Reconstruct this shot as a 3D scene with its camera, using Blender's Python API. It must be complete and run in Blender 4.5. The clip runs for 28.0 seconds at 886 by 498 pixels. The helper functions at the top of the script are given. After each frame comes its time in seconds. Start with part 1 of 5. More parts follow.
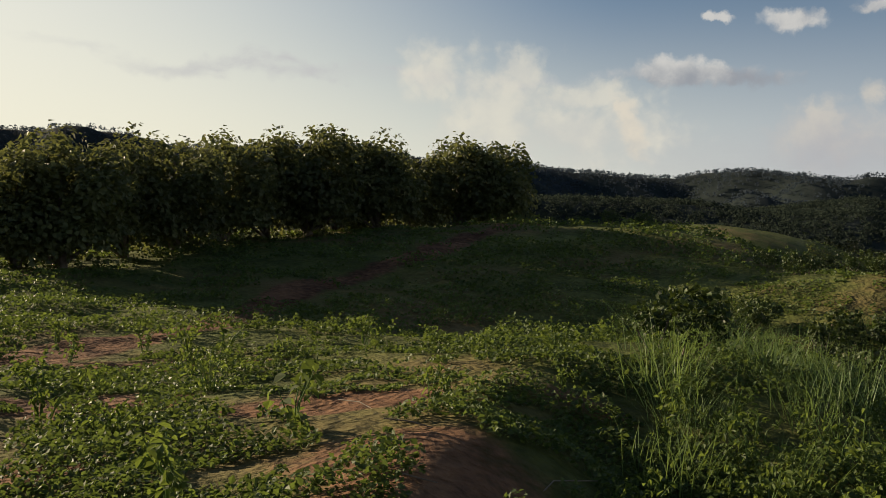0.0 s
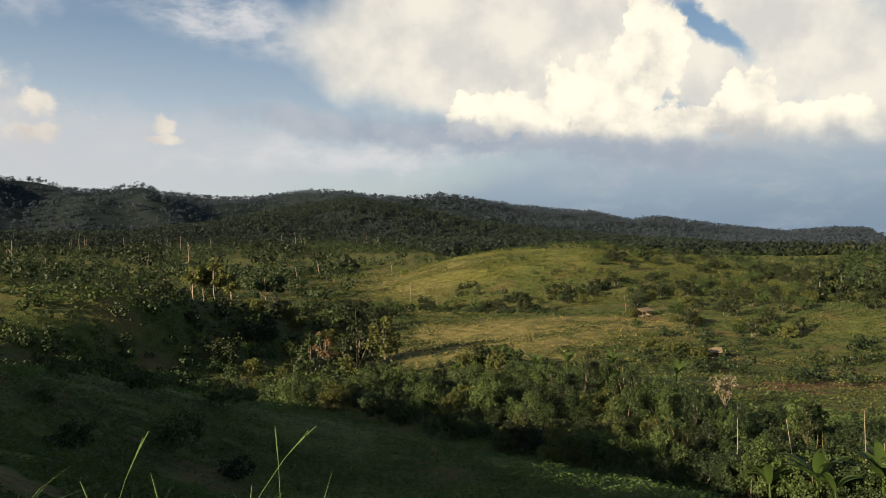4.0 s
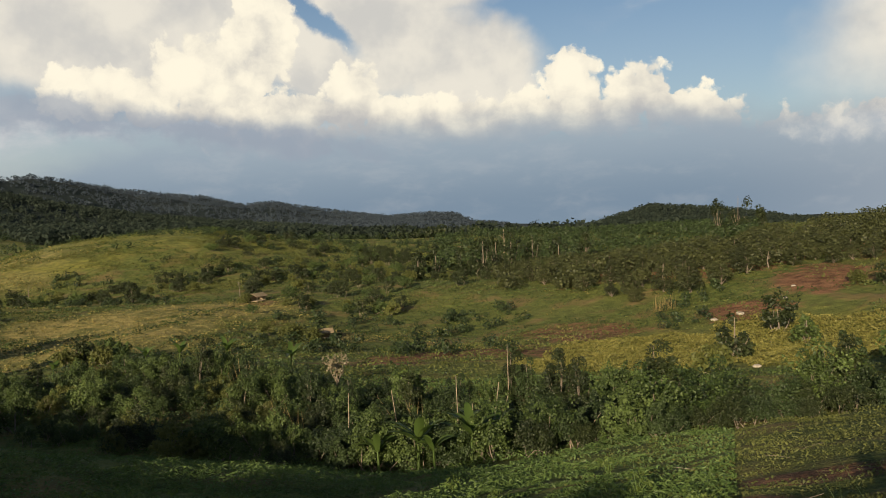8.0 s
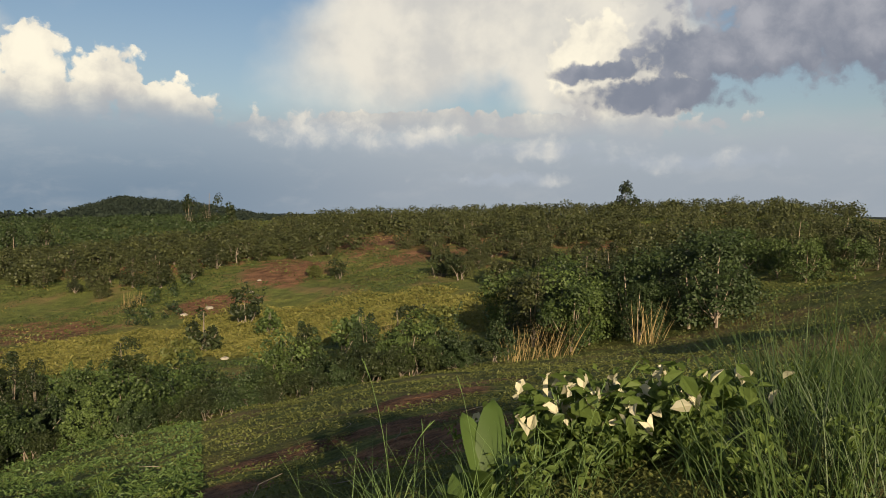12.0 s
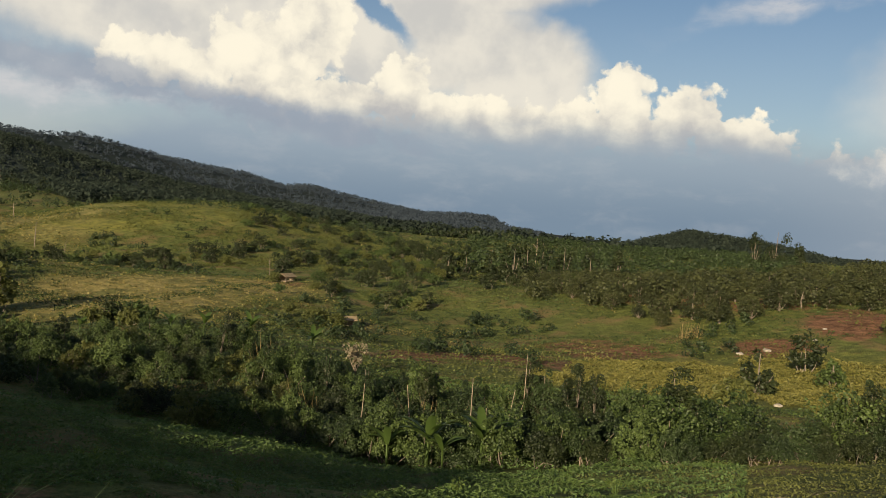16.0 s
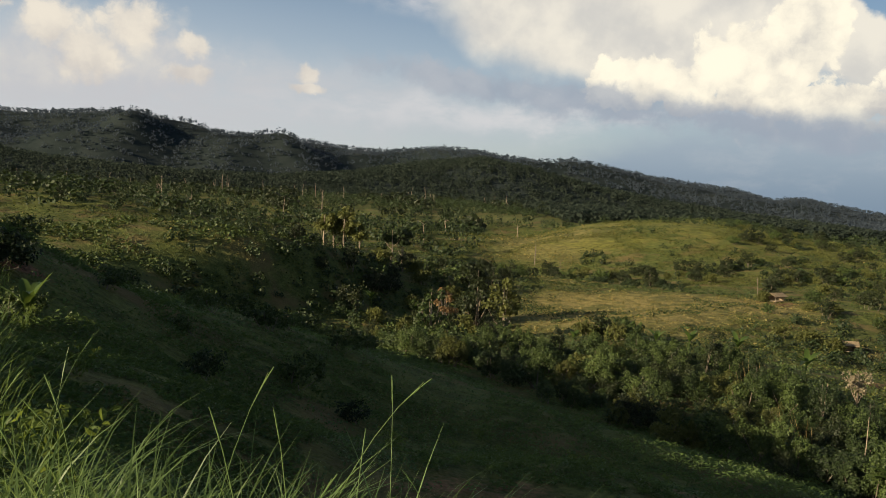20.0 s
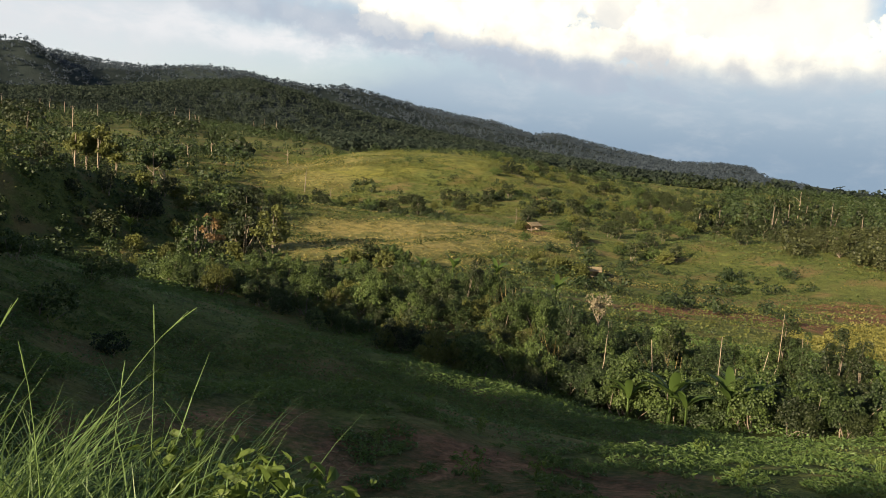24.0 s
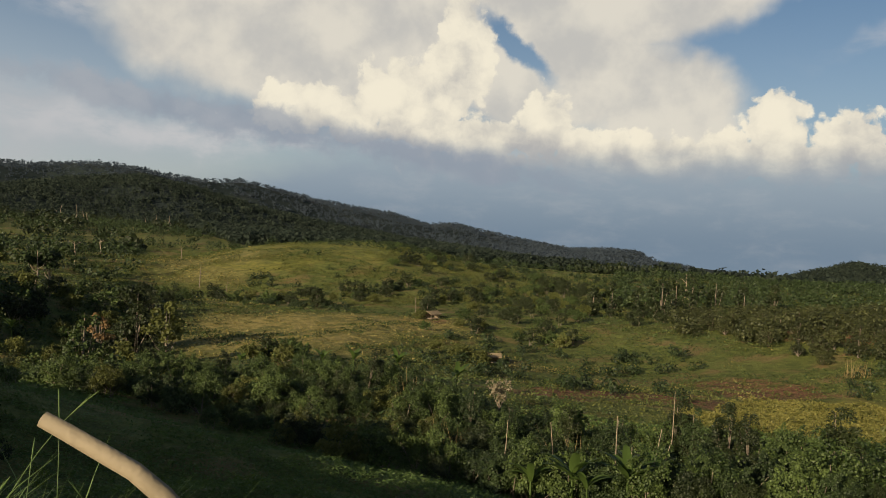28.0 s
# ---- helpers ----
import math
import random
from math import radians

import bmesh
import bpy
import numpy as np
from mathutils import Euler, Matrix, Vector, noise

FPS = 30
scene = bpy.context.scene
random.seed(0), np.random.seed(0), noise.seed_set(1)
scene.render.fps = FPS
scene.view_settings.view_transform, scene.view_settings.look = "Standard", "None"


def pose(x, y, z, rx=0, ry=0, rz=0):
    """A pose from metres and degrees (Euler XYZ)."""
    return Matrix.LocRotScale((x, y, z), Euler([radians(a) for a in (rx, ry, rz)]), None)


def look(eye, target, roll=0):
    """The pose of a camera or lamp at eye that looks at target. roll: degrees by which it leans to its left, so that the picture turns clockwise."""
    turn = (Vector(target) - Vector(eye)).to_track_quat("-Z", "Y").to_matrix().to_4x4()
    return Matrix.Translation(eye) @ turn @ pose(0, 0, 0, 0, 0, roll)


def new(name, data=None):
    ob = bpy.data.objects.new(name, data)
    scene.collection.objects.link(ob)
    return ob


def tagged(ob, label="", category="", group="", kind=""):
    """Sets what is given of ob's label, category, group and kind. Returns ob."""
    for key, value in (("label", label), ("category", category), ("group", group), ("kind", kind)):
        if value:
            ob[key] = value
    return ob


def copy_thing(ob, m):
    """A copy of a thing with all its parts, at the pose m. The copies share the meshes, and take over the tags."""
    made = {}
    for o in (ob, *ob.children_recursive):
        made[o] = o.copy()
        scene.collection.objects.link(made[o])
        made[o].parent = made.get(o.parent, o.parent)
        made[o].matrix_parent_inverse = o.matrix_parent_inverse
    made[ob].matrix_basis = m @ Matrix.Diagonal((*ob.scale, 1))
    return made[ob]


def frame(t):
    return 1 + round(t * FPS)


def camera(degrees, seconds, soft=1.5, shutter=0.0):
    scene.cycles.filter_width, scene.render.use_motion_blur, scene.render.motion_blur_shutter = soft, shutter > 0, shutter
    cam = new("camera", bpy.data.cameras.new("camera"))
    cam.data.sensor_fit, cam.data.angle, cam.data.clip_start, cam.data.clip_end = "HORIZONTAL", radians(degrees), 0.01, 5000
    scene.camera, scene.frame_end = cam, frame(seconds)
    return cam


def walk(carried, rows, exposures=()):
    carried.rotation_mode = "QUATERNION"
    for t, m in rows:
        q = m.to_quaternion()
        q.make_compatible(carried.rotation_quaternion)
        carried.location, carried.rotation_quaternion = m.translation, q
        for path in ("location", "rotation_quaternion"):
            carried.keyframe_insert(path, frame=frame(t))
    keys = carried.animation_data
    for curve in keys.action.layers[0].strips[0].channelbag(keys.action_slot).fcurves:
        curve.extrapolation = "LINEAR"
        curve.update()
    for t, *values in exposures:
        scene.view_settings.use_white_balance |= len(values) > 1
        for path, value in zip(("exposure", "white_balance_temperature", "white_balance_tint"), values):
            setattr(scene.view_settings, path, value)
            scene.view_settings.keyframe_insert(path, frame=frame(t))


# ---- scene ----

# ---------------------------------------------------------------- camera
cam = camera(54.83, 28.0, soft=0.85)
# seconds, and the place and turn of the camera
PATH = [
    (0, pose(0.000, 0.000, 1.600, 90.17, -2.61, 53.00)),
    (0.5, pose(0.000, 0.000, 1.600, 90.77, -2.17, 43.22)),
    (1, pose(0.000, 0.000, 1.600, 91.51, -1.47, 31.79)),
    (1.5, pose(0.000, 0.000, 1.600, 90.80, -0.86, 20.67)),
    (2, pose(0.000, 0.000, 1.600, 89.88, -0.23, 9.76)),
    (2.5, pose(0.000, 0.000, 1.600, 89.72, 0.33, 1.95)),
    (3, pose(0.000, 0.000, 1.600, 89.82, 0.78, -6.25)),
    (3.5, pose(0.000, 0.000, 1.600, 89.70, 1.40, -12.78)),
    (4, pose(0.000, 0.000, 1.600, 89.68, 2.24, -18.09)),
    (4.5, pose(0.000, 0.000, 1.600, 89.57, 2.00, -21.90)),
    (6.5, pose(0.000, 0.000, 1.600, 89.39, 1.82, -34.91)),
    (7, pose(0.000, 0.000, 1.600, 89.51, 2.12, -38.36)),
    (7.5, pose(0.000, 0.000, 1.600, 88.61, 2.31, -41.27)),
    (8, pose(0.000, 0.000, 1.600, 87.60, 2.65, -43.64)),
    (8.5, pose(0.000, 0.000, 1.600, 87.79, 3.45, -44.71)),
    (9, pose(0.000, 0.000, 1.600, 87.97, 2.97, -46.27)),
    (9.5, pose(0.000, 0.000, 1.600, 87.93, 2.39, -50.52)),
    (9.8, pose(0.000, 0.000, 1.600, 87.71, 2.35, -57.27)),
    (10, pose(0.000, 0.000, 1.600, 87.57, 1.90, -62.33)),
    (10.3, pose(0.000, 0.000, 1.600, 87.40, 1.64, -69.29)),
    (10.5, pose(0.000, 0.000, 1.600, 87.28, 1.47, -71.94)),
    (11, pose(0.000, 0.000, 1.600, 86.98, 1.59, -75.82)),
    (11.5, pose(0.000, 0.000, 1.600, 86.56, 0.95, -76.88)),
    (12, pose(0.000, 0.000, 1.600, 86.52, -0.17, -77.96)),
    (12.5, pose(0.000, 0.000, 1.600, 86.66, 0.50, -78.52)),
    (14.5, pose(0.000, 0.000, 1.600, 86.93, -0.60, -75.09)),
    (14.7, pose(0.000, 0.000, 1.600, 87.14, -1.46, -71.03)),
    (15, pose(0.000, 0.000, 1.600, 87.45, -2.75, -62.11)),
    (15.2, pose(0.000, 0.000, 1.600, 87.60, -3.20, -56.47)),
    (15.5, pose(0.000, 0.000, 1.600, 87.82, -3.86, -50.10)),
    (16, pose(0.000, 0.000, 1.600, 87.59, -3.86, -41.21)),
    (16.5, pose(0.000, 0.000, 1.600, 87.17, -3.08, -34.49)),
    (17, pose(0.000, 0.000, 1.600, 87.24, -1.57, -26.58)),
    (17.5, pose(0.000, 0.000, 1.600, 87.37, -0.85, -21.55)),
    (18, pose(0.000, 0.000, 1.600, 87.85, -0.77, -16.51)),
    (18.5, pose(0.000, 0.000, 1.600, 88.99, -0.35, -11.80)),
    (19, pose(0.000, 0.000, 1.600, 89.18, -1.39, -10.26)),
    (19.5, pose(0.000, 0.000, 1.600, 88.29, -2.01, -10.19)),
    (20, pose(0.000, 0.000, 1.600, 87.10, -2.13, -9.53)),
    (20.5, pose(0.000, 0.000, 1.600, 86.52, -1.94, -9.80)),
    (21, pose(0.000, 0.000, 1.600, 85.40, -1.49, -10.77)),
    (21.5, pose(0.000, 0.000, 1.600, 83.29, -1.65, -12.78)),
    (23.5, pose(0.000, 0.000, 1.600, 81.81, -4.68, -18.85)),
    (24, pose(0.000, 0.000, 1.600, 83.07, -4.11, -24.75)),
    (24.5, pose(0.000, 0.000, 1.600, 82.70, -3.40, -26.14)),
    (25, pose(-0.090, -0.470, 1.620, 82.84, -3.32, -22.55)),
    (25.5, pose(-0.100, -0.485, 1.612, 84.35, -3.45, -22.60)),
    (26, pose(-0.120, -0.485, 1.603, 86.73, -3.15, -26.17)),
    (26.5, pose(-0.135, -0.483, 1.605, 89.20, -2.80, -27.36)),
    (27, pose(-0.140, -0.480, 1.605, 90.19, -2.86, -24.83)),
    (27.5, pose(-0.140, -0.480, 1.605, 90.17, -3.40, -26.27)),
    (28, pose(-0.140, -0.480, 1.605, 89.52, -2.80, -31.57)),
]
walk(cam, PATH, [(0.0, 0.8), (0.5, 1.0), (1.0, 1.25), (2.0, 1.55), (3.0, 1.3), (4.0, 1.2), (6.5, 1.05), (8.0, 1.05), (11.0, 1.05), (15.0, 1.05), (17.0, 1.0), (19.0, 1.05), (21.0, 1.25), (23.5, 1.6), (25.0, 1.45), (26.0, 1.27), (27.0, 0.85), (28.0, 0.85)])

# ---------------------------------------------------------------- sky and sun
SUN_AZ, SUN_EL = -116.0, 15.8          # degrees, clockwise from +y, and above the horizon


def way_of(az, el):
    a, e = radians(az), radians(el)
    return Vector((math.sin(a) * math.cos(e), math.cos(a) * math.cos(e), math.sin(e)))


sun_data = bpy.data.lights.new("sun", "SUN")
sun_data.energy, sun_data.angle, sun_data.color = 5.0, radians(0.6), (1.0, 0.80, 0.54)
sun = new("sun", sun_data)
sun.matrix_world = look(tuple(way_of(SUN_AZ, SUN_EL) * 300), (0, 0, 0))


class Nodes:
    """Short calls that add linked nodes to one tree."""

    def __init__(self, tree):
        self.tree = tree

    def add(self, kind, **values):
        node = self.tree.nodes.new(kind)
        if "operation" in values:
            node.operation = values["operation"]
        if "use_clamp" in values:
            node.use_clamp = values["use_clamp"]
        if "data_type" in values:
            node.data_type = values["data_type"]
        if "blend_type" in values:
            node.blend_type = values["blend_type"]
        if "interpolation_type" in values:
            node.interpolation_type = values["interpolation_type"]
        if "sky_type" in values:
            node.sky_type = values["sky_type"]
        if "sun_disc" in values:
            node.sun_disc = values["sun_disc"]
        if "sun_elevation" in values:
            node.sun_elevation = values["sun_elevation"]
        if "sun_rotation" in values:
            node.sun_rotation = values["sun_rotation"]
        if "air_density" in values:
            node.air_density = values["air_density"]
        if "dust_density" in values:
            node.dust_density = values["dust_density"]
        if "ozone_density" in values:
            node.ozone_density = values["ozone_density"]
        if "attribute_name" in values:
            node.attribute_name = values["attribute_name"]
        if "feature" in values:
            node.feature = values["feature"]
        if "rotation_type" in values:
            node.rotation_type = values["rotation_type"]
        return node

    def put(self, socket, value):
        if isinstance(value, bpy.types.NodeSocket):
            self.tree.links.new(value, socket)
        elif isinstance(value, tuple) and len(value) == 3 and socket.type == "RGBA":
            socket.default_value = (*value, 1)
        else:
            socket.default_value = value

    def math(self, op, a, b=0.0, c=0.0, clamp=False):
        n = self.add("ShaderNodeMath", operation=op, use_clamp=clamp)
        for s, v in zip(n.inputs, (a, b, c)):
            self.put(s, v)
        return n.outputs[0]

    def vec(self, op, a, b=(0, 0, 0)):
        n = self.add("ShaderNodeVectorMath", operation=op)
        self.put(n.inputs[0], a)
        self.put(n.inputs[1], b)
        return n.outputs["Value"] if op in ("LENGTH", "DOT_PRODUCT") else n.outputs[0]

    def mix(self, f, a, b, blend="MIX"):
        n = self.add("ShaderNodeMix", data_type="RGBA", blend_type=blend)
        self.put(n.inputs[0], f)
        self.put(n.inputs[6], a)
        self.put(n.inputs[7], b)
        return n.outputs[2]

    def ramp(self, v, lo, hi, a=0.0, b=1.0):
        n = self.add("ShaderNodeMapRange", interpolation_type="SMOOTHSTEP")
        for s, x in zip(n.inputs, (v, lo, hi, a, b)):
            self.put(s, x)
        return n.outputs[0]

    def noise(self, vector, scale, detail=4.0, rough=0.55, distort=0.0):
        n = self.add("ShaderNodeTexNoise")
        self.put(n.inputs["Vector"], vector)
        for key, value in (("Scale", scale), ("Detail", detail), ("Roughness", rough), ("Distortion", distort)):
            n.inputs[key].default_value = value
        return n

    def voronoi(self, vector, scale, smooth=0.4):
        n = self.add("ShaderNodeTexVoronoi", feature="SMOOTH_F1")
        self.put(n.inputs["Vector"], vector)
        n.inputs["Scale"].default_value, n.inputs["Smoothness"].default_value = scale, smooth
        return n.outputs["Distance"]

    def join(self, x, y, z):
        n = self.add("ShaderNodeCombineXYZ")
        for s, v in zip(n.inputs, (x, y, z)):
            self.put(s, v)
        return n.outputs[0]


world = bpy.data.worlds.new("evening_sky")
scene.world = world
world.use_nodes = True
world.node_tree.nodes.clear()
S = Nodes(world.node_tree)
sky = S.add("ShaderNodeTexSky", sky_type="NISHITA", sun_disc=False, sun_elevation=radians(SUN_EL),
            sun_rotation=radians(SUN_AZ), air_density=1.0, dust_density=1.2, ozone_density=2.0)
where = S.add("ShaderNodeTexCoord").outputs["Generated"]
split = S.add("ShaderNodeSeparateXYZ")
S.put(split.inputs[0], where)
AZ = S.math("MULTIPLY", S.math("ARCTAN2", split.outputs[0], split.outputs[1]), 180 / math.pi)
EL = S.math("MULTIPLY", S.math("ARCSINE", split.outputs[2]), 180 / math.pi)
DOME = S.join(AZ, EL, 0.0)                                     # degrees across and up
STRETCH = S.join(AZ, S.math("MULTIPLY", EL, 2.6), 3.0)
warp_big = S.noise(DOME, 0.16, 3.0).outputs["Color"]
warp_small = S.noise(DOME, 0.9, 4.0, 0.6).outputs["Color"]
lump = S.voronoi(DOME, 0.55)
lump_small = S.voronoi(S.vec("ADD", DOME, S.vec("SCALE", warp_small)), 1.5)
for n in S.tree.nodes:
    if n.type == "VECT_MATH" and n.operation == "SCALE":
        n.inputs["Scale"].default_value = 0.6


def shift(v, colour, amount):
    centred = S.vec("SUBTRACT", colour, (0.5, 0.5, 0.5))
    n = S.add("ShaderNodeVectorMath", operation="SCALE")
    S.put(n.inputs[0], centred)
    n.inputs["Scale"].default_value = amount
    return S.vec("ADD", v, n.outputs[0])


SOFT = shift(shift(DOME, warp_big, 5.0), warp_small, 0.8)
PUFF = shift(shift(DOME, warp_big, 1.6), warp_small, 1.1)
STREAK = shift(STRETCH, warp_big, 4.0)


def patch(p, az, el, wide, high, tilt=0.0):
    """1 in the middle of an oval of sky, 0 at its rim, negative outside."""
    v = S.vec("SUBTRACT", p, (az, el, 0))
    if tilt:
        n = S.add("ShaderNodeVectorRotate", rotation_type="Z_AXIS")
        S.put(n.inputs["Vector"], v)
        n.inputs["Angle"].default_value = radians(tilt)
        v = n.outputs[0]
    return S.math("SUBTRACT", 1.0, S.vec("LENGTH", S.vec("MULTIPLY", v, (1 / wide, 1 / high, 0))))


def most(values):
    out = values[0]
    for v in values[1:]:
        out = S.math("MAXIMUM", out, v)
    return out


def tone(colour, k):
    n = S.add("ShaderNodeVectorMath", operation="SCALE")
    S.put(n.inputs[0], colour)
    n.inputs["Scale"].default_value = k
    return n.outputs[0]


sun_side = S.vec("DOT_PRODUCT", where, tuple(way_of(-112, 8)))
colour = tone(sky.outputs[0], 0.1)
colour = S.mix(S.ramp(AZ, -20, 25), colour, S.mix(1.0, colour, (0.66, 0.70, 0.74), "MULTIPLY"))
# bright haze towards the sun, and a pale veil near the horizon
colour = S.mix(S.math("MULTIPLY", S.math("MULTIPLY", S.ramp(sun_side, 0.35, 1.0), S.ramp(EL, 48, 16)), 0.7), colour, (1.0, 0.95, 0.77))
veil = S.math("MULTIPLY", S.ramp(EL, 19, 2), S.ramp(AZ, 45, -35, 0.25, 0.85))
colour = S.mix(veil, colour, S.mix(S.ramp(AZ, -75, -10), (0.92, 0.87, 0.69), (0.58, 0.60, 0.63)))

# thin high cloud
wisps = S.noise(STREAK, 0.22, 6.0, 0.6).outputs["Fac"]
billow = S.noise(PUFF, 0.42, 7.0, 0.58).outputs["Fac"]
swell = S.noise(DOME, 0.2, 4.0, 0.5).outputs["Fac"]
grey_veil = S.math("MULTIPLY", S.ramp(patch(SOFT, -12, 6.4, 36, 4.6), 0.0, 0.7), S.ramp(wisps, 0.3, 0.65, 0.5, 0.9))
colour = S.mix(grey_veil, colour, (0.47, 0.475, 0.49))
thin = most([patch(SOFT, 4, 15.2, 13, 2.8, 8), patch(SOFT, -14, 16.5, 16, 2.4), patch(SOFT, -60, 11.3, 24, 0.8),
             patch(SOFT, 20, 6.0, 30, 1.5), patch(SOFT, 66, 15.0, 14, 1.6, -12)])
colour = S.mix(S.math("MULTIPLY", S.ramp(thin, 0.0, 0.9), S.ramp(wisps, 0.36, 0.62, 0.15, 0.9)), colour, (0.56, 0.555, 0.56))

# two great anvils of pale cloud
anvil = most([patch(SOFT, 25, 19, 26, 9.5, 24), patch(SOFT, 21, 12.5, 14, 5.5, 8), patch(SOFT, 46, 17.5, 16, 5, -25),
              patch(SOFT, 38, 12, 10, 5.5), patch(SOFT, 46, 9.5, 6, 3.6), patch(SOFT, 84, 16, 21, 8.0, -30), patch(SOFT, 88, 9.5, 8, 6.5)])
gap = most([patch(PUFF, 35.9, 13.2, 4.6, 1.0, 42), patch(SOFT, 58, 12.0, 11, 4.6, -30)])
anvil_mask = S.math("MULTIPLY", S.ramp(anvil, -0.02, 0.34), S.ramp(gap, 0.6, 0.05))
anvil_tone = S.mix(S.ramp(S.math("ADD", S.math("MULTIPLY", swell, 0.7), S.math("MULTIPLY", billow, 0.3)), 0.36, 0.62), (0.56, 0.54, 0.50), (0.75, 0.70, 0.60))
colour = S.mix(S.math("MULTIPLY", anvil_mask, 0.95), colour, anvil_tone)

# grey-blue stratus over the far horizon
deck_top = S.math("ADD", S.ramp(AZ, -5, 30, -3.0, 5.6), S.math("MULTIPLY", S.ramp(AZ, 52, 80), -1.0))
deck_edge = S.math("SUBTRACT", deck_top, S.math("ADD", EL, S.math("MULTIPLY", S.noise(STREAK, 0.2, 5.0).outputs["Fac"], 2.4)))
deck = S.math("MULTIPLY", S.ramp(deck_edge, -2.8, 0.2), 0.97)
deck_tone = S.mix(S.ramp(EL, 0.0, 5.5), (0.175, 0.24, 0.315), (0.295, 0.355, 0.41))
deck_tone = S.mix(S.ramp(wisps, 0.47, 0.75, 0.0, 0.16), deck_tone, (0.56, 0.55, 0.54))
deck_tone = S.mix(S.ramp(AZ, 58, 80, 0.0, 0.45), deck_tone, (0.46, 0.47, 0.48))


def heap(rows, low, high, body, base, fade, dense=1.0, knobs=0.5):
    """Heaped cloud: ovals with a billowing rim, lit tops and grey feet."""
    global colour
    d = most([patch(PUFF, *row) for row in rows])
    edge = S.math("MULTIPLY", S.math("SUBTRACT", billow, 0.5), 1.5)
    edge = S.math("ADD", edge, S.math("MULTIPLY", S.math("SUBTRACT", 0.42, lump_small), knobs * 0.5))
    edge = S.math("ADD", edge, S.math("MULTIPLY", S.math("SUBTRACT", 0.5, lump), knobs * 0.6))
    d = S.math("ADD", S.math("ADD", d, edge), 0.08)
    mask = S.math("MULTIPLY", S.ramp(d, 0.0, fade), dense)
    light = S.math("ADD", S.math("MULTIPLY", S.math("SUBTRACT", 0.5, lump), 0.9), S.math("MULTIPLY", S.math("SUBTRACT", billow, 0.5), 2.2))
    light = S.math("ADD", light, S.math("MULTIPLY", S.math("SUBTRACT", swell, 0.5), 1.6))
    up = S.math("ADD", S.ramp(EL, low, high), light)
    shade = S.mix(S.ramp(up, -0.1, 1.45), base, body)
    colour = S.mix(mask, colour, shade)


heap([(-50, 8.8, 5.5, 5.0), (-54, 11.5, 3, 2.6), (-48.5, 12, 2.6, 2.0), (-44, 8.2, 8, 2.6), (-44, 10.2, 5, 1.4)],
     4, 12, (0.84, 0.78, 0.64), (0.64, 0.62, 0.57), 0.9, 0.6)
heap([(-41.0, 8.4, 1.0, 2.4, -20), (-29.0, 8.4, 1.1, 2.4, -24), (-26.8, 10.4, 0.8, 1.3, 20)],
     5, 10, (0.80, 0.70, 0.56), (0.60, 0.56, 0.5), 0.8, 0.55)
heap([(-36.5, 11.9, 6.5, 0.85), (-38.5, 12.3, 2.6, 0.9), (-31.3, 15.4, 2.2, 0.8), (-26.5, 15.6, 1.8, 0.45), (-36, 15.5, 1.0, 0.3)],
     11.2, 13.0, (0.72, 0.69, 0.64), (0.32, 0.33, 0.36), 0.7, 0.8)
heap([(-29, 8, 4.5, 2.6), (-20, 9.2, 3.6, 3.0), (-15, 9.2, 4.0, 3.0), (-10.5, 9.2, 4.2, 3.2), (-14, 7.2, 11.0, 3.2)], 5, 11, (0.60, 0.57, 0.52), (0.47, 0.47, 0.485), 0.9, 0.8)
heap([(-20.4, 8.4, 2.4, 1.5), (-18.6, 10.8, 1.5, 1.3), (-15.2, 10.0, 1.9, 1.9), (-13.2, 8.4, 2.4, 2.2), (-10.6, 10.4, 2.3, 1.9), (-7.2, 9.4, 1.2, 1.1),
      (-7.2, 7.6, 1.9, 0.7), (0.4, 8.2, 0.9, 1.0), (0.2, 7.2, 1.5, 0.5)], 5, 11, (0.74, 0.67, 0.56), (0.52, 0.48, 0.44), 0.6, 0.85)
heap([(22, 8.2, 4.5, 1.7), (29, 9.3, 4.0, 3.6), (32.5, 12.5, 2.2, 5.0), (38.2, 7.8, 2.0, 2.5), (45, 6.0, 3.4, 1.9), (49.5, 6.2, 3.0, 2.0),
      (52.6, 8.0, 2.2, 2.6), (57, 7.2, 2.3, 2.3), (61, 5.3, 2.8, 1.4), (48, 6.0, 15, 1.7), (33, 7.0, 13, 1.2),
      (76, 4.8, 9, 0.9), (90, 6.4, 4.6, 3.4), (88, 9.0, 3.2, 2.6), (80, 4.6, 18, 0.8)],
     3.6, 8.5, (0.89, 0.82, 0.66), (0.45, 0.44, 0.43), 0.22, 1.0, 0.8)
colour = S.mix(deck, colour, deck_tone)
heap([(69.5, 4.2, 4.2, 1.3), (76, 3.7, 6, 1.1), (84, 3.1, 8, 0.9), (94, 2.3, 9, 0.8), (82, 1.2, 5, 0.5)],
     1.8, 5.4, (0.78, 0.73, 0.63), (0.36, 0.40, 0.45), 0.9, 0.8, 0.4)
heap([(103, 11.5, 12.5, 5.0, 14), (97, 9.0, 8, 2.4), (92, 6.4, 5.5, 1.2), (88.5, 8.0, 3.4, 0.7)],
     4, 15, (0.37, 0.375, 0.41), (0.20, 0.22, 0.27), 0.4)
heap([(11, 8.2, 9, 1.3, 8), (19, 7.0, 12, 1.5, 8), (30, 5.6, 12, 1.3, 6.6)], 5.0, 9.5, (0.37, 0.395, 0.435), (0.28, 0.32, 0.38), 0.7, 0.85, 0.0)

